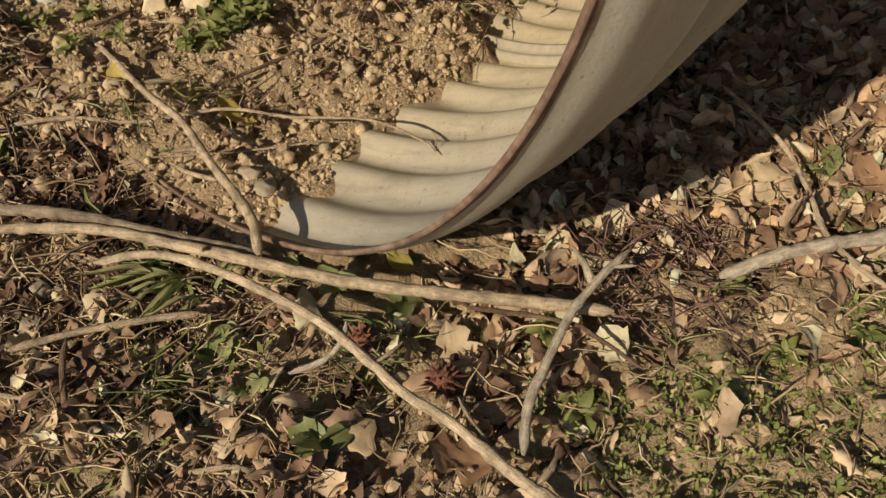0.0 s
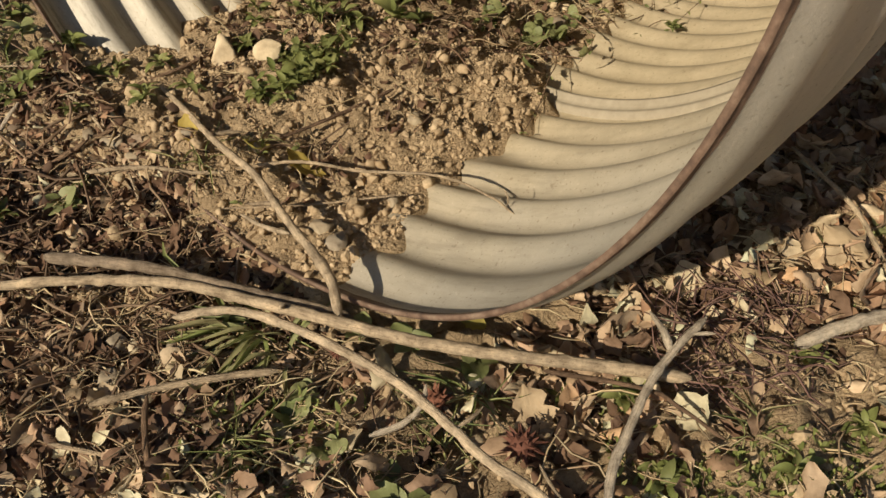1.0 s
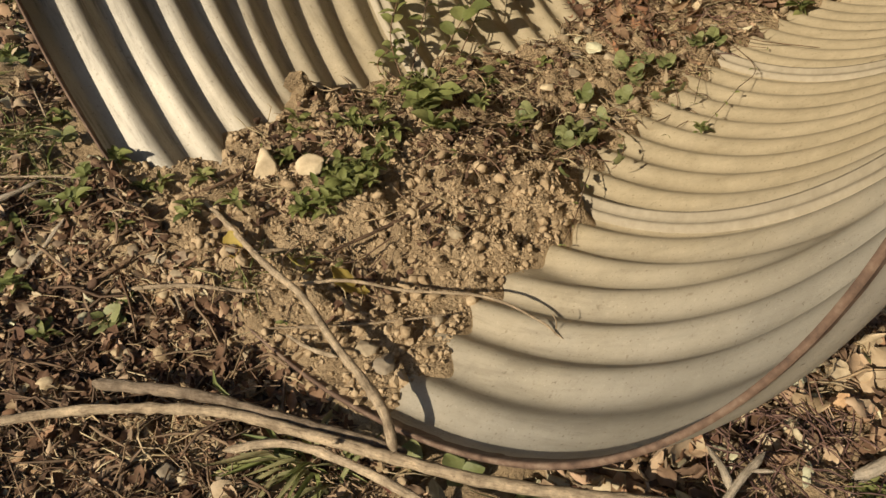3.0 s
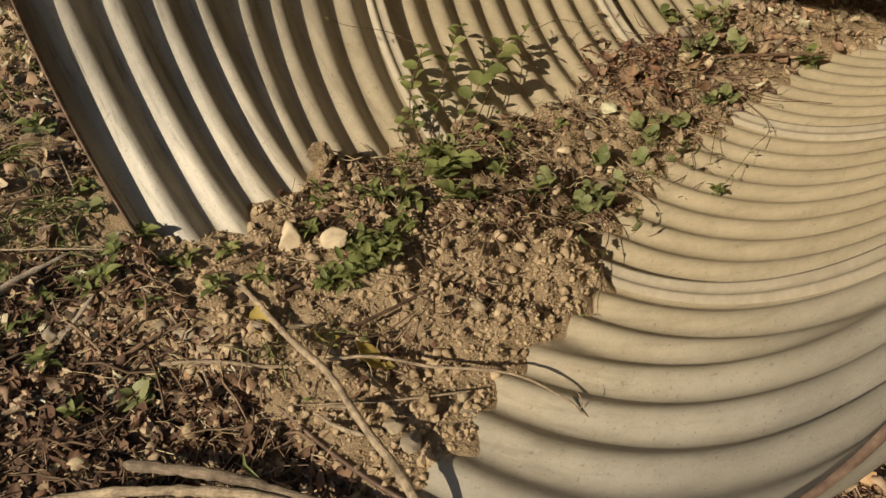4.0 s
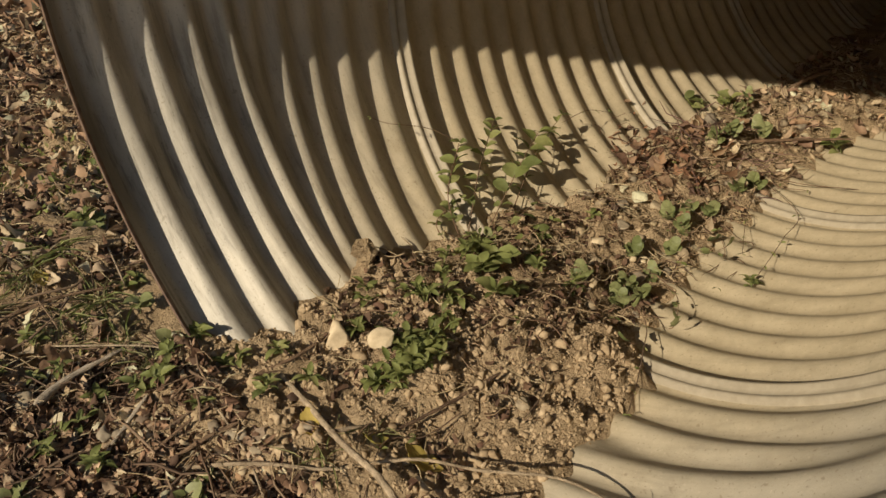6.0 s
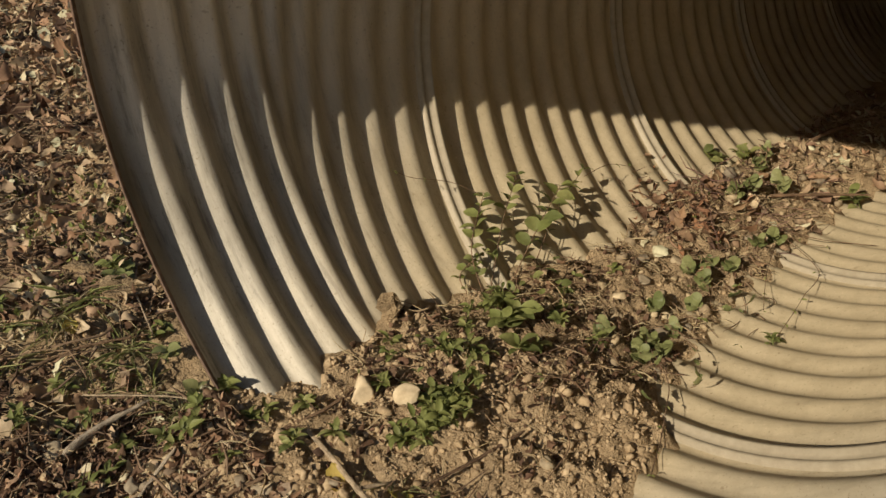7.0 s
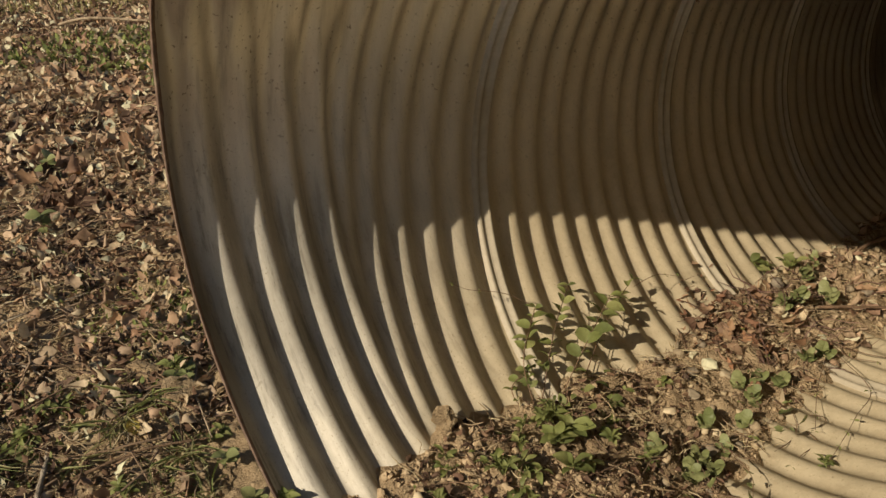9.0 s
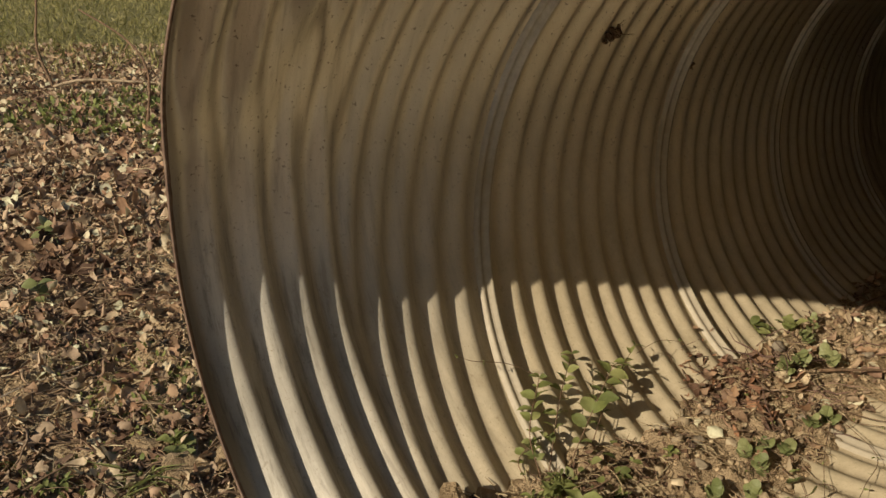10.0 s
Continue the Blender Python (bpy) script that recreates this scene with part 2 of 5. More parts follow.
PALE = scattered("pale_leaf", [(0.52, 0.40, 0.25), (0.44, 0.32, 0.19)], 0.65, 45, 0.2, "object")
BROWN = scattered("brown_leaf", [(0.33, 0.20, 0.11), (0.24, 0.13, 0.075), (0.42, 0.28, 0.16)], 0.65, 45, 0.2, "object")
STONE = scattered("field_stone", [(0.45, 0.36, 0.23), (0.37, 0.30, 0.20), (0.31, 0.26, 0.19)], 0.8, 60, 0.0, "object")
CREAM = scattered("cream_stone", [(0.64, 0.52, 0.34), (0.69, 0.565, 0.365)], 0.8, 40, 0.0, "object")
BURR = scattered("burr", [(0.20, 0.085, 0.05), (0.14, 0.06, 0.04)], 0.8, 120, 0.0, "object")


# ---- mesh helpers ----
def mesh_of(name, verts, faces, mat, smooth=True):
    """A mesh from an array of places and an array of faces with the same number of corners."""
    verts, faces = np.asarray(verts, np.float32), np.asarray(faces, np.int32)
    me = bpy.data.meshes.new(name)
    k = faces.shape[1]
    me.vertices.add(len(verts))
    me.vertices.foreach_set("co", verts.ravel())
    me.loops.add(faces.size)
    me.loops.foreach_set("vertex_index", faces.ravel())
    me.polygons.add(len(faces))
    me.polygons.foreach_set("loop_start", np.arange(0, faces.size, k, dtype=np.int32))
    me.polygons.foreach_set("loop_total", np.full(len(faces), k, np.int32))
    me.polygons.foreach_set("use_smooth", np.full(len(faces), smooth))
    me.update(calc_edges=True)
    me.validate()
    me.materials.append(mat)
    return me


def part(name, me, parent, label="", m=None):
    ob = new(name, me)
    ob.parent = parent
    if m is not None:
        ob.matrix_basis = m
    if label:
        tagged(ob, label)
    return ob


def grid_faces(nu, nv, flip=False):
    i, j = np.meshgrid(np.arange(nu - 1), np.arange(nv - 1), indexing="ij")
    a = (i * nv + j).ravel()
    f = np.stack([a, a + nv, a + nv + 1, a + 1], 1)
    return f[:, ::-1] if flip else f


def lattice(x, y, seed):
    """Smooth value noise from 0 to 1 on arrays."""
    rng = np.random.RandomState(seed)
    table = rng.rand(256, 256)
    xi, yi = np.floor(x).astype(int), np.floor(y).astype(int)
    fx, fy = x - xi, y - yi
    fx, fy = fx * fx * (3 - 2 * fx), fy * fy * (3 - 2 * fy)
    a, b = table[xi % 256, yi % 256], table[(xi + 1) % 256, yi % 256]
    c, d = table[xi % 256, (yi + 1) % 256], table[(xi + 1) % 256, (yi + 1) % 256]
    return (a * (1 - fx) + b * fx) * (1 - fy) + (c * (1 - fx) + d * fx) * fy


def step(x, a, b):
    k = np.clip((x - a) / (b - a), 0, 1)
    return k * k * (3 - 2 * k)


# ---- the pipe's shape: a helically corrugated barrel with a re-rolled end ----
RIM_C, RIM_N, RIM_R = np.array([-0.3074, 0.7062, 0.5116]), np.array([0.684, 0.7294, 0.0123]), 0.528
BAR_C, BAR_N, BAR_R = np.array([-0.324, 0.697, 0.529]), np.array([0.618, 0.784, -0.056]), 0.541
LEAD, SEAM, PITCH, DEPTH = 0.635, 0.534, 0.0705, 0.0067
RIM_N, BAR_N = RIM_N / np.linalg.norm(RIM_N), BAR_N / np.linalg.norm(BAR_N)
SKIP = float((RIM_C - BAR_C) @ BAR_N)


def rings(s):
    w = step(s, 0, 0.5)[..., None]
    c = (1 - w) * (RIM_C + s[..., None] * RIM_N) + w * (BAR_C + (s[..., None] + SKIP) * BAR_N)
    n = (1 - w) * RIM_N + w * BAR_N
    n = n / np.linalg.norm(n, axis=-1, keepdims=True)
    u = np.cross(n, (0, 0, 1.0))
    u = u / np.linalg.norm(u, axis=-1, keepdims=True)
    return c, n, u, np.cross(u, n), ((1 - w) * RIM_R + w * BAR_R)[..., 0]


def corrugation(th, s):
    """How far the sheet bulges inwards at an angle from the bottom and a distance from the mouth."""
    d = s - SEAM + LEAD * th / (2 * np.pi)
    helical = np.cos(2 * np.pi * (d - 0.010) / PITCH)
    dent = step(-th, 1.35, 2.0)
    wob = 0.020 * dent * (lattice(th * 3 + 9, s * 9, 3) - 0.5) + 0.004 * (lattice(th * 4 + 30, s * 5, 4) - 0.5)
    annular = np.cos(2 * np.pi * (s - 0.065 + wob) / 0.0735) * (1 - 0.25 * dent) + (0.10 + 0.38 * dent) * helical
    w = step(s + 0.05 * (lattice(th * 2 + 50, s * 0, 5) - 0.5), 0.27, 0.35)
    h = (1 - w) * annular + w * helical + (1 - w) * dent * (0.9 * lattice(th * 5 + 9, s * 45, 23) - 0.45)
    # the ribs run out towards the cut edge on the flattened right side; the left edge is bent in
    flat = step(th, 0.2, 0.9)
    h = h * (1 + 0.5 * (1 - w) * (1 - step(th, -0.3, 0.3))) * (1 - flat * (1 - step(s, 0, 0.17)))
    lip = flat * 0.013 * (np.exp(-(s / 0.02) ** 2) - 1 + step(s, 0, 0.4))
    return DEPTH * (h + (1 - flat) * (0.9 + 1.1 * np.exp(-((th + 1.6) / 0.5) ** 2)) * np.exp(-(s / 0.016) ** 2)) + lip


def sag(th, s):
    """Slow dents in the sheet."""
    return 0.004 * (lattice(th * 1.5 + 80, s * 3, 6) - 0.5)


def pipe_at(th, s, out=0.0):
    c, n, u, v, r = rings(s)
    r = r - corrugation(th, s) + out + sag(th, s)
    return c + r[..., None] * (np.sin(th)[..., None] * u - np.cos(th)[..., None] * v)


def along(x, y):
    """Plan distances from the mouth: along the pipe and across it."""
    w = step((x - RIM_C[0]) * 0.65 + (y - RIM_C[1]) * 0.76, 0, 0.5)
    nx, ny = (1 - w) * 0.684 + w * 0.618, (1 - w) * 0.7294 + w * 0.786
    cx, cy = (1 - w) * RIM_C[0] + w * (BAR_C[0] + SKIP * BAR_N[0]), (1 - w) * RIM_C[1] + w * (BAR_C[1] + SKIP * BAR_N[1])
    return (x - cx) * nx + (y - cy) * ny, (x - cx) * ny - (y - cy) * nx


def bottom(s, q):
    """Height of the pipe's lower wall."""
    w = step(s, 0, 0.5)
    r, cz = (1 - w) * RIM_R + w * BAR_R, (1 - w) * (RIM_C[2] + 0.0123 * s) + w * (BAR_C[2] - 0.056 * (s + SKIP))
    return cz - np.sqrt(np.maximum(r * r - q * q, 1e-4))


# ---- ground, one sheet to the horizon, with the silt bank in the pipe's mouth ----
def silt_edges(s):
    left = np.interp(s, [0, 0.2, 0.34, 0.45, 0.68, 0.88, 1.14, 1.72, 2.4], [-0.31, -0.275, -0.30, -0.27, -0.26, -0.225, -0.245, -0.23, -0.25])
    right = np.interp(s, [0, 0.1, 0.18, 0.45, 0.54, 0.64, 0.8, 1.0, 1.6, 1.75, 2.0], [0.15, 0.155, 0.12, 0.115, 0.045, 0.04, 0.02, 0.0, 0.0, 0.10, 0.17])
    return left, right


def rough(x, y):
    h = 0.020 * (lattice(x * 6 + 40, y * 6 + 40, 11) - 0.5) + 0.022 * (lattice(x * 17 + 70, y * 17 + 20, 12) - 0.5)
    h += 0.017 * (np.abs(lattice(x * 45 + 10, y * 45, 13) - 0.5) * 2 - 0.5) + 0.009 * (lattice(x * 110, y * 110, 14) - 0.5)
    return h


def ground_height(x, y):
    s, q = along(x, y)
    far = np.hypot(x, y)
    fine = rough(x, y) * (1 - step(np.maximum(np.abs(x + 0.4), np.abs(y - 1.2)), 1.3, 2.4))
    base = -0.022 + 0.075 * step(-x * 0.75 + y * 0.66, 0.85, 1.9) + 0.012 * step(-x, 0.0, 0.5)
    base = base - 0.016 * (1 - step(y, 0.52, 0.85)) * step(-x, 0.25, 0.42)
    bank = bottom(np.zeros_like(q), q) + 0.005 + 0.009 * step(-q, 0.05, 0.15) + 0.75 * np.minimum(s, 0) + 0.6 * fine
    base = base + fine
    base = np.where((q > -0.40) & (q < 0.16), np.maximum(base, bank - 0.5 * np.maximum(q - 0.11, 0) - 4.0 * np.maximum(-0.32 - q, 0)), base)
    base = base + 0.25 * (lattice(x * 0.15 + 30, y * 0.15 + 30, 15) - 0.5) * step(far, 4, 14)
    left, right = silt_edges(s)
    left = left + 0.03 * (lattice(s * 16, s * 0 + 3, 16) - 0.5)
    right = right + 0.04 * (lattice(s * 18, s * 0 + 7, 17) - 0.5)
    low = bottom(s, q)
    zl, zr = bottom(s, left) - 0.002, bottom(s, right) - 0.002
    k = np.clip((q - left) / (right - left), 0, 1)
    sag = np.interp(s, [0, 0.10, 0.22, 0.4], [5.0, 3.2, 1.25, 1.0])
    silt = zr + (zl - zr) * (1 - k) ** sag + 4 * k * (1 - k) * np.interp(s, [0, 0.1, 0.2, 0.45, 0.9, 2.0], [0.0, 0.004, 0.026, 0.018, 0.014, 0.02]) + fine * 1.15
    silt = np.maximum(silt, low + 0.005)
    off = np.maximum(left - q, q - right)
    inside = silt + (low - 0.014 - silt) * step(off, -0.014, 0.024)
    inside = np.where(np.abs(q) < RIM_R * 0.96, np.minimum(inside, np.where(off > 0.032, low - 0.014, inside)), np.minimum(base, low - 0.014))
    under = np.where(np.abs(q) < BAR_R * 1.02, np.minimum(base, np.minimum(inside, 10)), base)
    under = np.where((off <= 0.032) & (np.abs(q) < 0.4), inside, under)
    return base + (under - base) * step(s, -0.004, 0.012)


def spread(lo, hi, pitch, growth, out_lo, out_hi):
    mid = list(np.arange(lo, hi, pitch))
    d, x = pitch, hi
    while x < out_hi:
        mid.append(x)
        d *= growth
        x += d
    d, x = pitch, lo - pitch
    while x > out_lo:
        mid.insert(0, x)
        d *= growth
        x -= d
    return np.array(mid)


gx, gy = spread(-1.45, 0.62, 0.0075, 1.10, -400, 400), spread(0.22, 2.3, 0.0075, 1.10, -400, 400)
GX, GY = np.meshgrid(gx, gy, indexing="ij")
GZ = ground_height(GX, GY)
ground = tagged(new("ground", mesh_of("ground", np.stack([GX, GY, GZ], -1).reshape(-1, 3), grid_faces(len(gx), len(gy)), SOIL)),
                "dry tan sandy soil, crumbly, with a silt bank in the pipe mouth", "ground", kind="structure")


def height(x, y):
    return float(ground_height(np.array([x]), np.array([y]))[0])


# ---- culvert pipe ----
def culvert():
    pipe = tagged(new("culvert_pipe"), "large corrugated galvanised steel culvert pipe, dusty tan inside, rusty cut edge", "pipe")
    th0 = th = np.radians(np.linspace(-180, 180, 241))
    s = np.concatenate([[0.0, 0.002, 0.006], np.arange(0.011, 1.5, 0.0045), np.arange(1.5, 2.6, 0.0075), np.arange(2.61, 6.2, 0.02)])
    TH, S = np.meshgrid(th, s, indexing="ij")
    inner, outer = pipe_at(TH, S), pipe_at(TH, S, 0.003)
    nu, nv = TH.shape
    f = grid_faces(nu, nv)
    o = nu * nv
    i = np.arange(nu - 1) * nv
    lip = np.stack([i, i + o, i + nv + o, i + nv], 1)
    verts = np.concatenate([inner.reshape(-1, 3), outer.reshape(-1, 3)])
    barrel = mesh_of("barrel", verts, np.concatenate([f, f[:, ::-1] + o, lip]), STEEL)
    for name, val in (("run", S), ("turn", TH)):
        at = barrel.attributes.new(name, "FLOAT", "POINT")
        at.data.foreach_set("value", np.concatenate([val.ravel(), val.ravel()]).astype(np.float32))
    part("barrel", barrel, pipe)
    # rust on the raw cut edge
    s2 = np.linspace(-0.0012, 0.019, 7)
    TH, S = np.meshgrid(th, s2, indexing="ij")
    ragged = S * (0.3 + 0.7 * step(TH, -0.3, 0.6)) * (0.8 + 0.4 * lattice(TH * 40 + 60, S * 0, 8))
    edge_in = pipe_at(TH, np.maximum(ragged, 0), -0.0008) + np.where(S < 0, 1, 0)[..., None] * RIM_N * -0.0012
    edge_out = pipe_at(TH, np.maximum(ragged * 0.3, 0), 0.0036) + np.where(S < 0, 1, 0)[..., None] * RIM_N * -0.0012
    nu, nv = TH.shape
    o, f, i = nu * nv, grid_faces(nu, nv), np.arange(nu - 1) * nv
    part("rim_edge", mesh_of("rim_edge", np.concatenate([edge_in.reshape(-1, 3), edge_out.reshape(-1, 3)]),
         np.concatenate([f, f[:, ::-1] + o, np.stack([i, i + o, i + nv + o, i + nv], 1)]), RUST), pipe, "brown rusty cut edge")
    # the folded lock seam winds round the barrel as two bright ridges
    a = np.linspace(-0.35, 2.6, 700) / LEAD * 2 * np.pi
    cross = np.array([(-0.019, -0.004), (-0.0155, 0.001), (-0.0135, 0.0052), (-0.0095, 0.0058), (-0.0065, 0.0012), (-0.0035, 0.0003), (0.002, 0.0003), (0.0045, 0.0050), (0.0085, 0.0058), (0.0115, 0.0012), (0.015, -0.004)])
    A, K = np.meshgrid(a, np.arange(len(cross)), indexing="ij")
    S = SEAM + LEAD * A / (2 * np.pi) + cross[K, 0]
    ok = S[:, 0] > 0.36
    A, K, S = A[ok], K[ok], S[ok]
    flat = rings(S)
    th = -A
    c, n, u, v, r = flat
    wound = (th + np.pi) % (2 * np.pi) - np.pi
    r = r - corrugation(wound, S) + sag(wound, S) - cross[K, 1] - 0.001
    v3 = c + r[..., None] * (np.sin(th)[..., None] * u - np.cos(th)[..., None] * v)
    seam = mesh_of("lock_seam", v3.reshape(-1, 3), grid_faces(*A.shape), STEEL_CLEAN)
    seam.attributes.new("turn", "FLOAT", "POINT").data.foreach_set("value", wound.ravel().astype(np.float32))
    part("lock_seam", seam, pipe, "cleaner folded seam that winds round the barrel")
    # cap added at the unseen far end to keep light out
    a = th0[:-1]
    c = pipe_at(a, np.full_like(a, 6.1))
    mid = c.mean(0)
    n = len(a)
    part("end_plug", mesh_of("end_plug", np.concatenate([c, [mid]]), np.stack([np.arange(n), (np.arange(n) + 1) % n, np.full(n, n)], 1), SOIL), pipe, "unseen earth-coloured cap added at the far end to keep light out")
    return pipe


culvert()


# ---- unseen earth fill added round the pipe, blocks sky behind and above the walk ----
def embankment():
    S, Q = np.meshgrid(np.arange(3.0, 8.6, 0.1), np.concatenate([np.arange(-1.5, 1.5, 0.06), np.arange(1.5, 9.0, 0.25)]), indexing="ij")
    x, y = BAR_C[0] + S * 0.618 + Q * 0.786, BAR_C[1] + S * 0.786 - Q * 0.618
    rise = 1.9 * step(S, 3.0, 5.4) * step(Q, -1.5, -0.2) * (1 - step(Q, 6.5, 9.0)) * (1 - step(S, 7.3, 8.6))
    z = ground_height(x, y) * (np.abs(Q) > 0.62) + rise + 0.06 * (lattice(x * 5 + 20, y * 5 + 20, 61) - 0.5) * step(rise, 0, 0.3) - 0.02
    f = grid_faces(*S.shape, True)
    axis = BAR_C[2] - 0.056 * S
    clear = (np.hypot(Q, z - axis) > BAR_R + 0.03).ravel()
    tagged(new("embankment", mesh_of("embankment", np.stack([x, y, z], -1).reshape(-1, 3), f[clear[f].all(1)], TURF)),
           "unseen grassy earth bank added over the culvert pipe to block sky", "embankment", kind="structure")


embankment()


# ---- builders for small things ----
def ico(level):
    bm = bmesh.new()
    bmesh.ops.create_icosphere(bm, subdivisions=level, radius=1.0)
    v = np.array([p.co[:] for p in bm.verts])
    f = np.array([[p.index for p in q.verts] for q in bm.faces])
    bm.free()
    return v, f


ICO = {k: ico(k) for k in (1, 2, 3)}


def turns(yaw, pitch, roll):
    """Rotation matrices Rz(yaw) Rx(pitch) Ry(roll) for arrays of radians."""
    cz, sz, cx, sx, cy, sy = np.cos(yaw), np.sin(yaw), np.cos(pitch), np.sin(pitch), np.cos(roll), np.sin(roll)
    o, i = np.zeros_like(cz), np.ones_like(cz)
    z = np.stack([cz, -sz, o, sz, cz, o, o, o, i], -1).reshape(-1, 3, 3)
    x = np.stack([i, o, o, o, cx, -sx, o, sx, cx], -1).reshape(-1, 3, 3)
    y = np.stack([cy, o, sy, o, i, o, -sy, o, cy], -1).reshape(-1, 3, 3)
    return z @ x @ y


def many(local, faces, rot, at):
    """Copies of one shape (or one shape a copy) joined into arrays."""
    v = np.einsum("nij,nkj->nki", rot, np.broadcast_to(local, (len(at),) + local.shape[-2:])) + at[:, None]
    k = v.shape[1]
    f = faces[None] + (np.arange(len(at)) * k)[:, None, None]
    return v.reshape(-1, 3), f.reshape(-1, faces.shape[1])


def leaf_sheet(n, length, width, bend, fold, lobes, rng, nu=7, nv=5, tear=0.2, crumple=0.05):
    """n leaves as curled sheets from a stalk end at the origin along y."""
    u, v = np.meshgrid(np.linspace(0, 1, nu), np.linspace(-1, 1, nv), indexing="ij")
    u, v = u[None], v[None]
    col = lambda a: np.asarray(a)[:, None, None]
    ragged = np.full(n, tear)
    half = np.sin(np.pi * np.clip(u, 0.02, 0.985) ** 0.8) ** 0.75
    half = half * (1 + col(lobes) * np.cos(u * 2 * np.pi * 2.4 + 1.0) * (np.abs(v) > 0.7))
    half = half * (1 + col(ragged) * (rng.rand(n, nu, nv) - 0.5) * (np.abs(v) > 0.4))
    x = v * half * col(width) / 2
    y = u * col(length) + np.abs(v) * half * col(length) * 0.06
    arc = col(bend) * (u - 0.3)
    roll = np.where(np.abs(col(fold)) < 0.05, 0.05, col(fold)) * 1.5
    hw = half * col(width) / 2
    z = np.sin(arc) * (u - 0.3) * col(length) + hw * (1 - np.cos(roll * np.abs(v))) / roll
    z = z + (rng.rand(n, nu, nv) - 0.5) * col(length) * crumple
    x = np.sign(v) * hw * np.sin(roll * np.abs(v)) / roll
    return np.stack([x, y, z], -1).reshape(n, nu * nv, 3), grid_faces(nu, nv)


def stuff(name, v, f, mat, label, category, smooth=True):
    return tagged(new(name, mesh_of(name, v, f, mat, smooth)), label, category, kind="stuff")


def place(rng, n, x0, x1, y0, y1, keep, power=1.0):
    x, y = rng.uniform(x0, x1, n), y0 + (y1 - y0) * rng.rand(n) ** power
    s, q = along(x, y)
    ok = keep(x, y, s, q)
    x, y = x[ok], y[ok]
    return np.stack([x, y, ground_height(x, y)], -1)


def outside(x, y, s, q):
    return (s < -0.004) | (np.abs(q) > 0.60) | ((q > 0.30) & (s < 0.9))


def in_silt(x, y, s, q):
    left, right = silt_edges(s)
    return (s > 0) & (s < 2.3) & (q > left + 0.0) & (q < right + 0.004)


def litter(name, pts, lo, hi, rng, label, mat=None, lift=0.004, tilt=0.45, fine=5):
    n = len(pts)
    length = rng.uniform(lo, hi, n)
    v, f = leaf_sheet(n, length, length * rng.uniform(0.4, 0.9, n), rng.normal(0, 1.4, n), rng.normal(0.1, 0.75, n), rng.uniform(0, 0.25, n), rng, 8, fine, 0.4, 0.11)
    v[:, :, 1] -= length[:, None] / 2
    rot = turns(rng.uniform(0, 6.283, n), rng.normal(0, tilt, n), rng.normal(0, tilt, n))
    at = pts + np.stack([np.zeros(n), np.zeros(n), lift + rng.rand(n) * length * 0.28], -1)
    k = v.shape[1]
    v = np.einsum("nij,nkj->nki", rot, v) + at[:, None]
    f = (f[None] + (np.arange(n) * k)[:, None, None]).reshape(-1, 4)
    return stuff(name, v.reshape(-1, 3), f, mat or LITTER, label, "leaf litter")


def straws(name, pts, lo, hi, rng, label, mat=None, rise=0.12, thick=1.0):
    n = len(pts)
    length = rng.uniform(lo, hi, n)
    r = rng.uniform(0.0005, 0.0013, n) * thick
    u = np.linspace(-0.5, 0.5, 5)
    bend = rng.normal(0, 0.35, n)
    side = rng.normal(0, 0.12, (n, 5))
    px = u[None] * length[:, None]
    py = (bend[:, None] * (u[None] ** 2 - 0.1) + side * 0.25) * length[:, None]
    pz = rng.normal(0, 0.05, (n, 5)) * length[:, None]
    a = np.array([0, 2.094, 4.189])
    rr = r[:, None] * np.array([0.5, 1, 1, 0.9, 0.4])[None]
    v = np.stack([np.repeat(px[:, :, None], 3, 2), py[:, :, None] + rr[:, :, None] * np.cos(a), pz[:, :, None] + rr[:, :, None] * np.sin(a)], -1).reshape(n, 15, 3)
    f = []
    for i in range(4):
        for j in range(3):
            f.append((i * 3 + j, i * 3 + (j + 1) % 3, i * 3 + 3 + (j + 1) % 3, i * 3 + 3 + j))
    f = np.array(f)
    rot = turns(rng.uniform(0, 6.283, n), rng.normal(0, 0.2, n), rng.normal(0, rise, n))
    at = pts + np.stack([np.zeros(n), np.zeros(n), 0.003 + rng.rand(n) * 0.010], -1)
    v = np.einsum("nij,nkj->nki", rot, v) + at[:, None]
    f = (f[None] + (np.arange(n) * 15)[:, None, None]).reshape(-1, 4)
    return stuff(name, v.reshape(-1, 3), f, mat or STRAW, label, "straw")


def lumps(name, pts, size, rng, label, mat, level=1, category="soil", sink=0.2, rough_by=0.28):
    n = len(pts)
    base, f = ICO[level]
    v = base[None] * (1 + rng.uniform(-rough_by, rough_by, (n, len(base), 1)))
    v = v * (size[:, None, None] * rng.uniform(0.65, 1.25, (n, 1, 3)))
    rot = turns(rng.uniform(0, 6.283, n), rng.uniform(0, 6.283, n), rng.uniform(0, 6.283, n))
    v = np.einsum("nij,nkj->nki", rot, v) + (pts + np.stack([np.zeros(n), np.zeros(n), size * (0.55 - sink)], -1))[:, None]
    f = (f[None] + (np.arange(n) * len(base))[:, None, None]).reshape(-1, 3)
    return stuff(name, v.reshape(-1, 3), f, mat, label, category, smooth=level > 1)


GRAIN = [None]


def barked(me):
    """Gives the newest stem's mesh the run of its fibres."""
    at = me.attributes.new("fibre", "FLOAT_VECTOR", "POINT")
    at.data.foreach_set("vector", GRAIN[0].astype(np.float32).ravel())
    return me


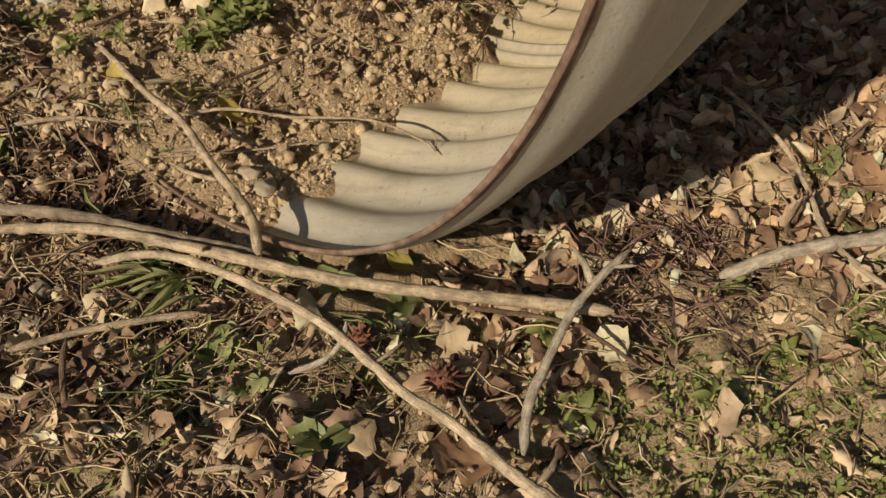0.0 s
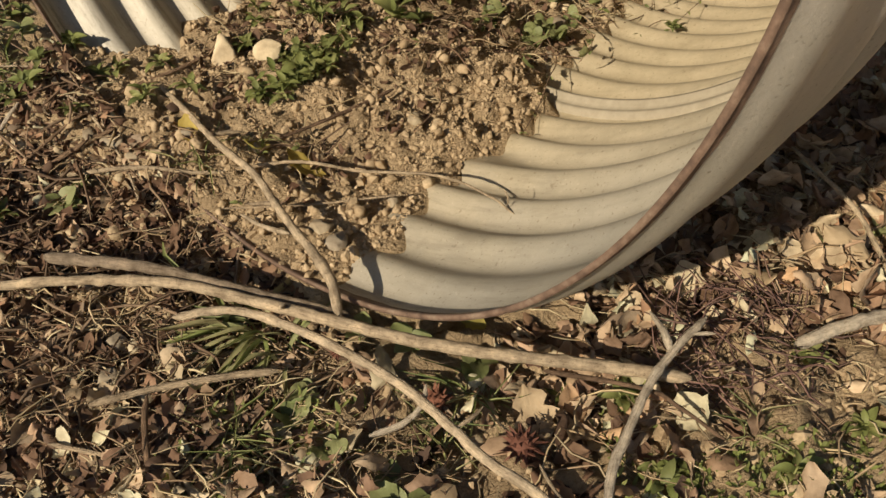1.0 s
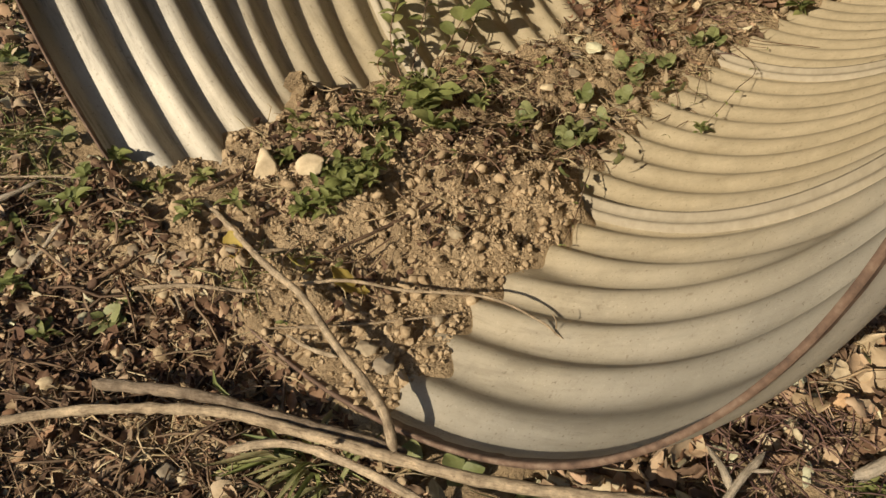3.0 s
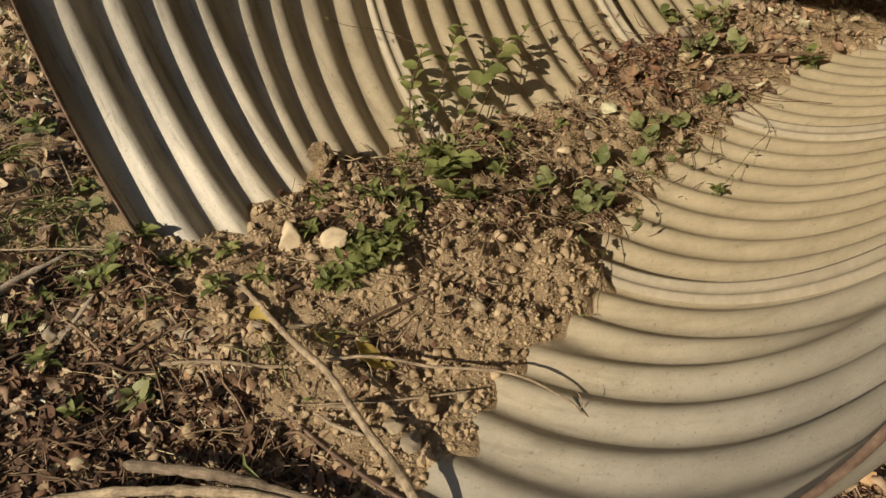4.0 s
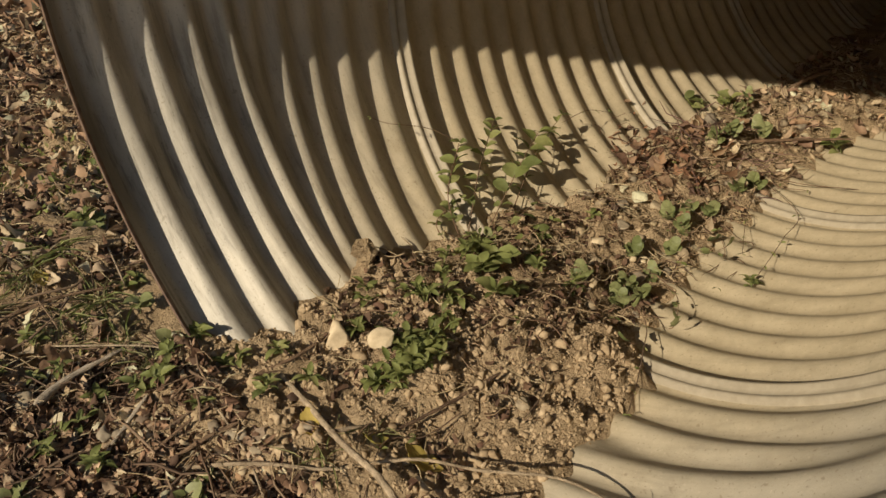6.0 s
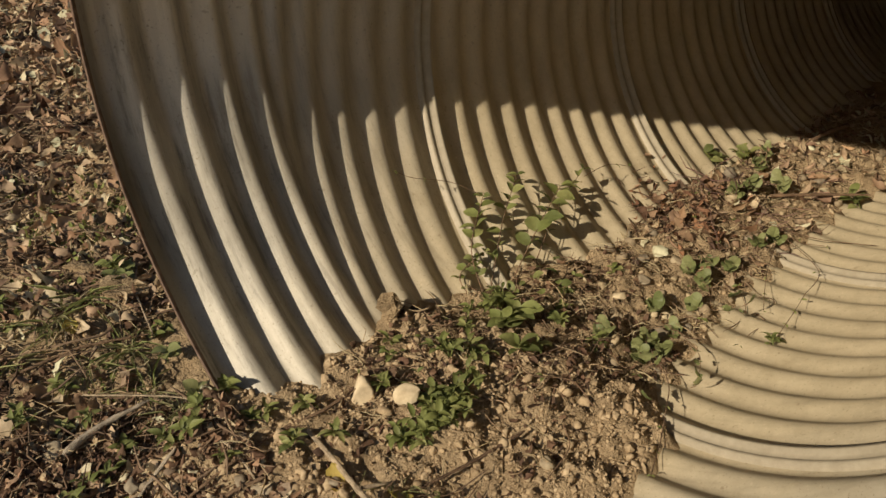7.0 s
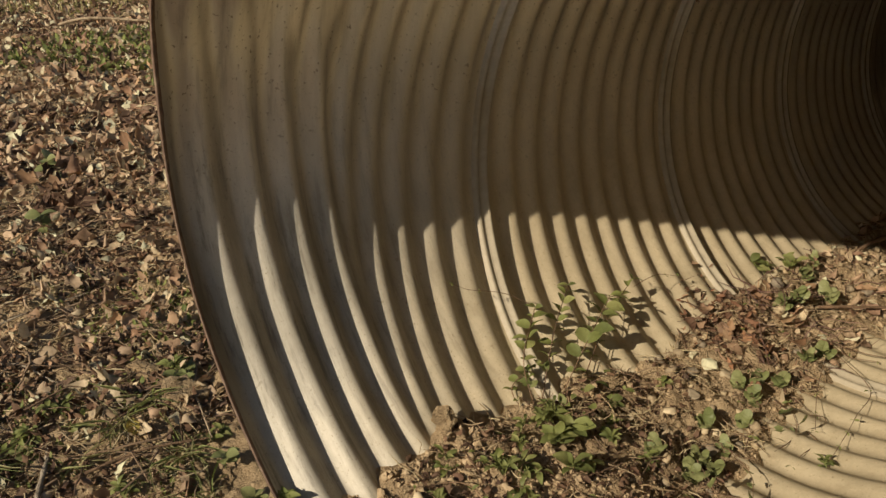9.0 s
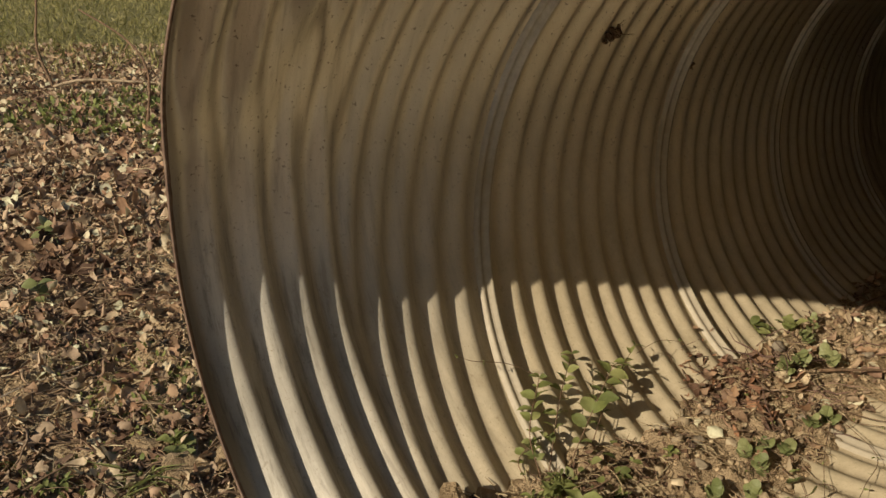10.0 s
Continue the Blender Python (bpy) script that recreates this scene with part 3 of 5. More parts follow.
def tube(points, r0, r1, sides=9, uneven=0.16, seed=0, pitch=0.008, ends=0.35):
    """A bent, uneven, tapering round stem through the given places."""
    rng = np.random.RandomState(seed)
    p = np.array(points, float)
    p = np.concatenate([[2 * p[0] - p[1]], p, [2 * p[-1] - p[-2]]])
    out = []
    for i in range(1, len(p) - 2):
        m = max(2, int(np.linalg.norm(p[i + 1] - p[i]) / pitch))
        t = (np.arange(m) / m)[:, None]
        out.append(0.5 * (2 * p[i] + (p[i + 1] - p[i - 1]) * t + (2 * p[i - 1] - 5 * p[i] + 4 * p[i + 1] - p[i + 2]) * t ** 2
                          + (3 * p[i] - p[i - 1] - 3 * p[i + 1] + p[i + 2]) * t ** 3))
    c = np.concatenate(out + [p[-2:-1]])
    n = len(c)
    c = c + rng.normal(0, 0.06, c.shape) * r0
    k = np.linspace(0, 1, n)
    r = (r0 + (r1 - r0) * k) * (1 + uneven * (rng.rand(n) - 0.5))
    for _ in range(max(1, n // 14)):
        r[rng.randint(n)] *= 1.25
    r[0] *= ends
    r[-1] *= ends
    t = np.gradient(c, axis=0)
    t /= np.linalg.norm(t, axis=1, keepdims=True) + 1e-9
    up = np.tile([0.13, 0.21, 0.97], (n, 1))
    a = np.cross(t, up)
    a /= np.linalg.norm(a, axis=1, keepdims=True) + 1e-9
    b = np.cross(a, t)
    g = np.linspace(0, 2 * np.pi, sides, endpoint=False)
    rad = r[:, None] * (1 + uneven * 0.6 * (rng.rand(n, sides) - 0.5))
    v = c[:, None] + rad[..., None] * (np.cos(g)[None, :, None] * a[:, None] + np.sin(g)[None, :, None] * b[:, None])
    i, j = np.meshgrid(np.arange(n - 1), np.arange(sides), indexing="ij")
    q = lambda i, j: i * sides + j % sides
    f = np.stack([q(i, j), q(i, j + 1), q(i + 1, j + 1), q(i + 1, j)], -1).reshape(-1, 4)
    m0 = len(v.reshape(-1, 3))
    v = np.concatenate([v.reshape(-1, 3), [c[0] - t[0] * r0 * 0.2], [c[-1] + t[-1] * r1 * 0.2]])
    run = np.r_[0, np.cumsum(np.linalg.norm(np.diff(c, axis=0), axis=1))]
    GRAIN[0] = np.concatenate([np.stack([np.repeat(run * 70 + seed * 3.7, sides), np.tile(np.cos(g), n) * 3.5, np.tile(np.sin(g), n) * 3.5], -1), np.zeros((2, 3))])
    return v, f


COUNT = [0]


def stick(points, r0, r1, mat, label, name="stick", category="stick", side=()):
    """A fallen stick; side: (along 0-1, dx, dy, dz, radius) for broken side twigs."""
    COUNT[0] += 1
    v, f = tube(points, r0 * 0.74, r1 * 0.74, uneven=0.15, seed=COUNT[0])
    ob = tagged(new(name, barked(mesh_of(name, v, f, mat))), label, category, group="fallen sticks round the pipe mouth")
    p = np.array(points, float)
    for k, dx, dy, dz, r in side:
        x = k * (len(p) - 1)
        i = min(int(x), len(p) - 2)
        a = p[i] + (p[i + 1] - p[i]) * (x - i)
        b = a + np.array([dx, dy, dz])
        w, g = tube([a, (a + b) / 2 + np.array([0.003, -0.002, 0.003]), b], r, r * 0.5, 7, seed=COUNT[0] + 90)
        part("side_twig", barked(mesh_of("side_twig", w, g, mat)), ob)
    return ob


def stone(x, y, sx, sy, sz, mat, label, yaw=0.0, sink=0.35, lift=0.0, name="stone", category="stone", seed=0, z=None, tip=0.0):
    rng = np.random.RandomState(seed + 500)
    v, f = ICO[3]
    v = v.copy()
    for _ in range(14):
        d = rng.normal(0, 1, 3)
        d /= np.linalg.norm(d)
        over = np.maximum(v @ d - rng.uniform(0.48, 0.8), 0)
        v -= over[:, None] * d
    crag = name == "soil_lump"
    v *= 1 + (0.34 if crag else 0.07) * (rng.rand(len(v), 1) - 0.5)
    v *= np.array([sx, sy, sz])
    ob = tagged(new(name, mesh_of(name, v, f, mat, not crag)), label, category)
    zz = height(x, y) if z is None else z
    ob.matrix_basis = pose(x, y, zz + sz * (1 - 2 * sink) + lift, tip + rng.uniform(-12, 12), rng.uniform(-12, 12), yaw)
    return ob


def one_leaf(name, length, width, bend, fold, lobes, mat, seed, nu=9, nv=7):
    rng = np.random.RandomState(seed)
    v, f = leaf_sheet(1, np.array([length]), np.array([width]), np.array([bend]), np.array([fold]), np.array([lobes]), rng, nu, nv, 0.45 if nv > 7 else 0.12, 0.07 if nv > 7 else 0.03)
    return mesh_of(name, v[0], f, mat)


def heart(name, size, mat, seed, points=5):
    """An ivy leaf: a lobed, slightly cupped blade with a notch at its stalk."""
    rng = np.random.RandomState(seed)
    a = np.linspace(-np.pi * 0.93, np.pi * 0.93, 33)
    r = 0.62 + 0.38 * np.abs(np.cos(a * points / 4.0)) ** 1.5
    r = r * (1 - 0.25 * (np.abs(a) / np.pi) ** 4) * size * 0.55
    out = np.stack([np.sin(a) * r, np.cos(a) * r + size * 0.35, 0.10 * size * np.cos(2 * a)], -1)
    mid = out * np.array([0.5, 0.5, 0.0]) + np.array([0, size * 0.17, 0.03 * size])
    v = np.concatenate([out, mid])
    v[:, 2] += rng.normal(0, 0.015 * size, len(v))
    n = len(a)
    f = [(i, i + 1, n + i + 1, n + i) for i in range(n - 1)]
    c = n // 2
    f += [(n + i, n + i + 1, n + n - 2 - i, n + n - 1 - i) for i in range(c - 1)]
    return mesh_of(name, v, np.array(f), mat)


LEAVES = {}


def leaf_set(key):
    """Shared blades for each kind of plant."""
    if key not in LEAVES:
        if key == "rosette":
            LEAVES[key] = [one_leaf("leaf", 0.020, 0.0095, -0.7, 0.3, 0.0, GREENS, k, 7, 5) for k in range(4)]
        elif key == "honeysuckle":
            LEAVES[key] = [one_leaf("leaf", 0.022 + 0.004 * k, 0.015 + 0.003 * k, -0.5, 0.25, 0.0, GREENS, 10 + k, 7, 5) for k in range(4)]
        elif key == "ivy":
            LEAVES[key] = [heart("leaf", 0.024 + 0.004 * k, IVY, 20 + k) for k in range(3)]
        elif key == "round":
            LEAVES[key] = [one_leaf("leaf", 0.024, 0.022, -0.4, 0.25, 0.05, IVY, 30 + k, 7, 5) for k in range(3)]
        elif key == "blade":
            LEAVES[key] = [one_leaf("blade", 0.055 + 0.012 * k, 0.0030, -1.6 - 0.4 * k, 0.4, 0.0, GRASS, 40 + k, 8, 3) for k in range(5)]
        elif key == "broad_blade":
            LEAVES[key] = [one_leaf("blade", 0.06 + 0.012 * k, 0.0065, -1.8 - 0.4 * k, 0.4, 0.0, GRASS, 50 + k, 8, 3) for k in range(5)]
    return LEAVES[key]


def rosette(x, y, n, size, key, label, seed, z=None, tall=0.02, category="plant", name="weed"):
    """A small plant: short stems with leaves that splay all round."""
    rng = random.Random(seed)
    ob = tagged(new(name), label, category)
    ob.matrix_basis = pose(x, y, (height(x, y) if z is None else z) - 0.002)
    n = int(n * 1.4) if key == "rosette" else n
    stems = max(1, n // 6)
    tips = []
    for k in range(stems):
        a, d = rng.uniform(0, 6.28), rng.uniform(0.2, 1.0) * size
        tip = Vector((math.cos(a) * d, math.sin(a) * d, tall * rng.uniform(0.5, 1.2)))
        tips.append(tip)
        v, f = tube([(0, 0, -0.002), tip * 0.5 + Vector((0, 0, tall * 0.15)), tip], 0.0012, 0.0008, 5, seed=seed + k)
        part("stem", mesh_of("stem", v, f, GREENS if key != "ivy" else TWIG), ob)
    shapes = leaf_set(key)
    for k in range(n):
        tip, up = tips[k % stems], (k // stems) / max(1, n / stems)
        at = tip * (0.45 + 0.55 * up)
        m = Matrix.Translation(at) @ pose(0, 0, 0, rng.uniform(5, 50), rng.uniform(-25, 25), k * 137.5 + rng.uniform(-25, 25)) @ Matrix.Scale(rng.uniform(0.65, 1.15), 4)
        part("leaf", shapes[k % len(shapes)], ob, m=m)
    return ob


def tuft(x, y, n, key, label, seed, scale=1.0, lean=None):
    rng = random.Random(seed)
    ob = tagged(new("grass_tuft"), label, "grass", group="grass tufts")
    ob.matrix_basis = pose(x, y, height(x, y) - 0.002)
    shapes = leaf_set(key)
    for k in range(n):
        yaw = rng.uniform(0, 360) if lean is None else rng.gauss(lean, 45)
        m = pose(rng.gauss(0, 0.008), rng.gauss(0, 0.008), 0, rng.uniform(22, 72), rng.uniform(-20, 20), yaw) @ Matrix.Scale(scale * rng.uniform(0.6, 1.15), 4)
        part("blade", shapes[k % len(shapes)], ob, m=m)
    return ob


def sprig(points, pairs, key, label, seed, scale=1.0, name="honeysuckle", category="vine", r=0.0011, mat=None):
    """A trailing stem with opposite pairs of leaves."""
    rng = random.Random(seed)
    ob = tagged(new(name), label, category)
    base = Vector(points[0])
    ob.matrix_basis = Matrix.Translation(base)
    p = [Vector(q) - base for q in points]
    v, f = tube([tuple(q) for q in p], r, r * 0.6, 6, seed=seed)
    part("stem", mesh_of("stem", v, f, mat or TWIG), ob)
    shapes = leaf_set(key)
    for k in range(pairs):
        x = (0.12 + 0.88 * (k + 1) / pairs) * (len(p) - 1)
        i = min(int(x), len(p) - 2)
        at, d = p[i].lerp(p[i + 1], x - i), p[i + 1] - p[i]
        yaw = math.degrees(math.atan2(-d.x, d.y)) + rng.uniform(-30, 30)
        for sgn in (-1, 1):
            m = Matrix.Translation(at) @ pose(0, 0, 0, rng.uniform(-15, 55), rng.uniform(-35, 35), yaw + sgn * rng.uniform(35, 95)) @ Matrix.Scale(scale * rng.uniform(0.5, 1.05), 4)
            part("leaf", shapes[(k + (sgn > 0)) % len(shapes)], ob, m=m)
    return ob


def seed_ball(x, y, r, seed, lift=0.0):
    """A dry spiky seed ball."""
    rng = np.random.RandomState(seed)
    v, f = ICO[2]
    vs, fs, o = [v * r * 0.72], [f], len(v)
    n = 46
    i = np.arange(n) + 0.5
    phi, th = np.arccos(1 - 2 * i / n), np.pi * (1 + 5 ** 0.5) * i
    for d in np.stack([np.cos(th) * np.sin(phi), np.sin(th) * np.sin(phi), np.cos(phi)], 1):
        a = np.cross(d, [0.3, 0.2, 0.9])
        a /= np.linalg.norm(a)
        b = np.cross(d, a)
        tip = d * r * rng.uniform(1.15, 1.4) + rng.normal(0, 0.08 * r, 3)
        vs.append(np.array([d * r * 0.66 + 0.15 * r * a, d * r * 0.66 + 0.15 * r * (-0.5 * a + 0.87 * b), d * r * 0.66 + 0.15 * r * (-0.5 * a - 0.87 * b), tip]))
        fs.append(np.array([(0, 1, 3), (1, 2, 3), (2, 0, 3)]) + o)
        o += 4
    ob = tagged(new("seed_ball", mesh_of("seed_ball", np.concatenate(vs), np.concatenate(fs), BURR, False)), "spiky reddish brown dry seed ball lying in leaf litter", "seed ball", group="seed balls")
    ob.matrix_basis = pose(x, y, height(x, y) + r * 0.8 + lift, 20, 30, seed * 40)
    return ob


STALK = mesh_of("stalk", *tube([(0, 0.002, 0), (0.001, -0.010, 0.001), (0.003, -0.022, 0.004)], 0.0008, 0.0005, 5, seed=5), TWIG)


def dead_leaf(x, y, length, kind, label, yaw, tilt=10, roll=0, lift=0.006, lobes=0.2, bend=0.8, fold=0.3, seed=0, z=None):
    mat = {"yellow": YELLOW, "pale": PALE, "brown": BROWN, "green": IVY}[kind]
    me = one_leaf("fallen_leaf", length, length * 0.72, bend, fold, lobes, mat, seed + 300, 10, 9)
    ob = tagged(new("fallen_leaf", me), label, "leaf", group="fallen leaves")
    ob.matrix_basis = pose(x, y, (height(x, y) if z is None else z) + lift, tilt, roll, yaw) @ Matrix.Translation((0, -length / 2, 0))
    part("stalk", STALK, ob)
    return ob


# ---- fallen sticks ----
stick([(-0.580, 0.600, -0.006), (-0.470, 0.612, 0.006), (-0.340, 0.602, 0.020), (-0.248, 0.570, 0.030), (-0.165, 0.540, 0.036), (-0.090, 0.521, 0.032), (-0.002, 0.515, 0.022), (0.058, 0.517, 0.012), (0.150, 0.510, 0.004)],
      0.0065, 0.0085, BARK, "long grey-brown branch lying across the pipe mouth", "branch", "branch", side=[(0.42, 0.006, -0.012, 0.012, 0.003)])
stick([(-0.318, 0.558, 0.018), (-0.258, 0.560, 0.026), (-0.191, 0.534, 0.026), (-0.117, 0.492, 0.022), (-0.077, 0.461, 0.016), (-0.029, 0.416, 0.008), (0.007, 0.392, 0.004), (0.049, 0.352, 0.0), (0.100, 0.309, 0.0)],
      0.0055, 0.0065, BARK, "pale brown bent stick lying on leaf litter", side=[(0.55, 0.025, 0.02, 0.006, 0.002), (0.92, 0.02, 0.03, 0.006, 0.003)])
stick([(-0.470, 0.640, 0.015), (-0.362, 0.623, 0.020), (-0.284, 0.596, 0.024), (-0.208, 0.570, 0.028), (-0.150, 0.550, 0.030)],
      0.0085, 0.0065, ROUGHBARK, "rough barked branch resting beside a smoother one", "branch", "branch")
stick([(-0.494, 0.997, 0.055), (-0.399, 0.886, 0.050), (-0.322, 0.790, 0.050), (-0.275, 0.744, 0.045), (-0.232, 0.675, 0.045), (-0.177, 0.588, 0.050), (-0.160, 0.537, 0.046)],
      0.0040, 0.0068, BARK, "knotty brown stick propped on a branch at the pipe rim", side=[(0.30, 0.035, 0.018, -0.008, 0.003), (0.62, -0.035, 0.012, -0.012, 0.0028)])
stick([(-0.651, 0.718, -0.009), (-0.587, 0.760, -0.001), (-0.546, 0.792, -0.006), (-0.484, 0.797, 0.004), (-0.411, 0.782, 0.023), (-0.338, 0.779, 0.020), (-0.241, 0.783, 0.034), (-0.165, 0.768, 0.034), (-0.080, 0.751, 0.042), (-0.026, 0.715, 0.044), (-0.001, 0.688, 0.042)],
      0.0045, 0.0016, BARK, "long thin bowed twig reaching over the pipe floor", "twig", "twig", side=[(0.97, -0.004, 0.010, 0.018, 0.0009)])
stick([(0.165, 0.552, 0.038), (0.131, 0.518, 0.030), (0.109, 0.490, 0.024), (0.087, 0.449, 0.014), (0.068, 0.410, 0.002), (0.062, 0.370, -0.008)],
      0.0050, 0.0060, GREYBARK, "short grey forked stick lying over a branch", side=[(0.22, -0.012, 0.045, 0.006, 0.0042), (0.1, 0.02, -0.006, 0.008, 0.002)])
stick([(0.020, 0.512, 0.008), (0.105, 0.489, 0.014), (0.132, 0.473, 0.010), (0.167, 0.448, 0.0)], 0.0035, 0.0022, TWIG, "thin brown twig lying on dead leaves", "twig", "twig")
stick([(-0.373, 0.472, -0.004), (-0.324, 0.485, 0.002), (-0.265, 0.501, 0.002), (-0.215, 0.512, 0.0)], 0.0040, 0.0048, BARK, "straight pale stick lying on leaf litter")
stick([(-0.322, 0.478, 0.004), (-0.315, 0.445, 0.002), (-0.299, 0.399, -0.006)], 0.0035, 0.0040, TWIG, "short dark stick crossing a paler one")
stick([(-0.400, 0.440, -0.016), (-0.325, 0.425, -0.014), (-0.291, 0.422, -0.012), (-0.243, 0.397, -0.014), (-0.183, 0.372, -0.018)], 0.0030, 0.0028, BARK, "thin weathered twig lying on dry grass", "twig", "twig")
stick([(-0.243, 0.381, -0.018), (-0.198, 0.361, -0.016), (-0.159, 0.364, -0.014), (-0.120, 0.346, -0.018)], 0.0028, 0.0032, BARK, "thin weathered twig lying on dry grass", "twig", "twig")
stick([(-0.128, 0.444, 0.0), (-0.101, 0.453, 0.005), (-0.084, 0.466, 0.015), (-0.082, 0.483, 0.020)], 0.0042, 0.0032, GREYBARK, "short curved grey stick leaning on another")
stick([(-0.292, 0.724, 0.006), (-0.261, 0.697, 0.012), (-0.231, 0.684, 0.014)], 0.0024, 0.0040, BARK, "short pale broken stick lying on soil")
stick([(0.310, 0.812, 0.046), (0.354, 0.729, 0.030), (0.370, 0.669, 0.012), (0.375, 0.604, 0.002), (0.420, 0.525, -0.004)], 0.0030, 0.0044, BARK, "slender brown stick lying out of the pipe's shade")
stick([(0.255, 0.556, 0.0), (0.332, 0.588, 0.004), (0.450, 0.612, 0.004)], 0.0085, 0.0100, GREYBARK, "thick pale weathered branch among dead leaves", "branch", "branch")
stick([(0.036, 0.374, 0.0), (0.021, 0.399, 0.0), (0.012, 0.420, 0.0)], 0.0028, 0.0020, BARK, "short brown twig by a bent stick", "twig", "twig")
stick([(-0.569, 0.805, 0.002), (-0.504, 0.844, 0.044), (-0.447, 0.901, 0.056), (-0.402, 0.928, 0.064), (-0.365, 0.970, 0.066)], 0.0022, 0.0032, TWIG, "thin dark twig leaning on the silt at the rim", "twig", "twig", side=[(0.5, 0.03, 0.004, 0.004, 0.0012), (0.72, -0.02, 0.02, 0.006, 0.0012)])
stick([(-0.554, 0.794, -0.006), (-0.501, 0.819, 0.021), (-0.453, 0.831, 0.042)], 0.0040, 0.0034, TWIG, "dark rotten stick lying on pebbly soil")
stick([(-0.735, 0.880, 0.018), (-0.710, 0.933, 0.020), (-0.655, 0.982, 0.030)], 0.0085, 0.0030, GREYBARK, "short mossy stick beside the pipe")
stick([(-0.760, 0.992, 0.026), (-0.613, 0.988, 0.030), (-0.540, 0.953, 0.030)], 0.0016, 0.0020, BARK, "thin reddish straight twig beside the pipe", "twig", "twig")
stick([(-1.164, 1.280, 0.050), (-1.163, 1.373, 0.052), (-1.176, 1.450, 0.056), (-1.222, 1.556, 0.056)], 0.0085, 0.0060, GREYBARK, "knotty grey stick lying on dead leaves")
stick([(-1.112, 1.321, 0.050), (-1.040, 1.200, 0.044), (-1.029, 1.161, 0.040), (-0.963, 1.106, 0.036), (-0.905, 0.965, 0.030)], 0.0065, 0.0050, GREYBARK, "crooked grey stick lying on dead leaves")
stick([(-0.88, 1.02, 0.03), (-0.80, 1.09, 0.036), (-0.71, 1.13, 0.036)], 0.0040, 0.0022, TWIG, "dark twig lying in grass beside the pipe", "twig", "twig")
stick([(-0.92, 1.40, 0.05), (-0.80, 1.27, 0.05), (-0.70, 1.12, 0.044)], 0.0026, 0.0018, BARK, "thin straight twig lying on soil lumps", "twig", "twig")
stick([(-2.867, 4.603, 0.09), (-2.706, 4.644, 0.12), (-2.46, 4.72, 0.10), (-2.2, 4.80, 0.07)], 0.012, 0.009, BARK, "bare grey-brown branch lying at the lawn's edge", "branch", "branch")
stick([(-2.867, 4.603, 0.09), (-2.93, 4.62, 0.30), (-2.90, 4.63, 0.52), (-2.87, 4.65, 0.80)], 0.011, 0.007, TWIG, "bare upright sapling stem at the lawn's edge", "sapling", "sapling")
stick([(-1.95, 3.75, 0.06), (-1.93, 3.78, 0.30), (-2.05, 3.85, 0.44), (-2.30, 3.95, 0.56)], 0.009, 0.005, TWIG, "dark bare arching twig behind the pipe", "twig", "twig", side=[(0.62, -0.05, 0.0, -0.08, 0.003)])
stick([(-1.62, 2.62, 0.07), (-1.85, 2.66, 0.075), (-2.05, 2.75, 0.07)], 0.006, 0.004, BARK, "pale stick lying on dead leaves")
stick([(0.560, 2.10, -0.05), (0.640, 2.17, -0.03), (0.730, 2.24, -0.03)], 0.006, 0.008, TWIG, "dark stick lying on silt inside the pipe")
stick([(0.42, 1.84, -0.05), (0.52, 1.85, -0.05), (0.655, 1.865, -0.055)], 0.0055, 0.003, TWIG, "dark stick lying on silt inside the pipe")
stick([(0.40, 1.70, -0.055), (0.48, 1.66, -0.062), (0.60, 1.66, -0.075)], 0.0014, 0.0010, TWIG, "thin twig lying on the pipe floor", "twig", "twig")
stick([(-0.14, 0.93, 0.04), (-0.20, 0.88, 0.035), (-0.27, 0.83, 0.03)], 0.0036, 0.0026, TWIG, "dark rotten twig lying on the silt bank", "twig", "twig")
stick([(-0.32, 0.735, 0.004), (-0.22, 0.735, 0.012), (-0.12, 0.745, 0.020)], 0.0014, 0.0018, BARK, "thin straight straw-coloured twig on soil", "twig", "twig")

rt = random.Random(61)
for k in range(34):
    x, y, a, n = rt.uniform(-1.25, -0.45), rt.uniform(0.66, 1.55), rt.uniform(0, 6.28), rt.uniform(0.05, 0.13)
    if along(np.array([x]), np.array([y]))[1][0] > -0.58 and y > 0.95:
        continue
    pts = []
    for j in (-1.0, -0.3, 0.4, 1.0):
        px, py = x + n * j * math.cos(a), y + n * j * math.sin(a)
        pts.append((px, py, height(px, py) + rt.uniform(0.006, 0.014)))
        a += rt.uniform(-0.25, 0.25)
    stick(pts, rt.uniform(0.0016, 0.0034), rt.uniform(0.0012, 0.0022), rt.choice((BARK, TWIG, GREYBARK)), "thin dry twig lying among dead leaves beside the pipe", "twig", "twig",
          side=[(rt.uniform(0.3, 0.7), rt.uniform(-0.03, 0.03), rt.uniform(-0.03, 0.03), 0.006, 0.0011)])

# ---- stones ----
stone(-0.352, 0.968, 0.021, 0.016, 0.036, CREAM, "upright cream-coloured stone at the silt bank", 20, 0.5, seed=1, z=0.058)
stone(-0.289, 0.944, 0.022, 0.017, 0.008, CREAM, "flat pale yellow stone tilted on the silt bank", 15, 0.5, seed=2, z=0.082, tip=38)
stone(-0.457, 0.827, 0.016, 0.012, 0.011, STONE, "rounded tan pebble on pebbly soil", 10, seed=3)
stone(-0.420, 0.826, 0.011, 0.010, 0.009, STONE, "rounded tan pebble on pebbly soil", 40, seed=4)
stone(-0.430, 0.805, 0.013, 0.012, 0.010, STONE, "rounded tan pebble on pebbly soil", 80, seed=5)
stone(-0.624, 0.834, 0.011, 0.018, 0.010, STONE, "grey flattish stone on soil beside a twig", 30, seed=6)
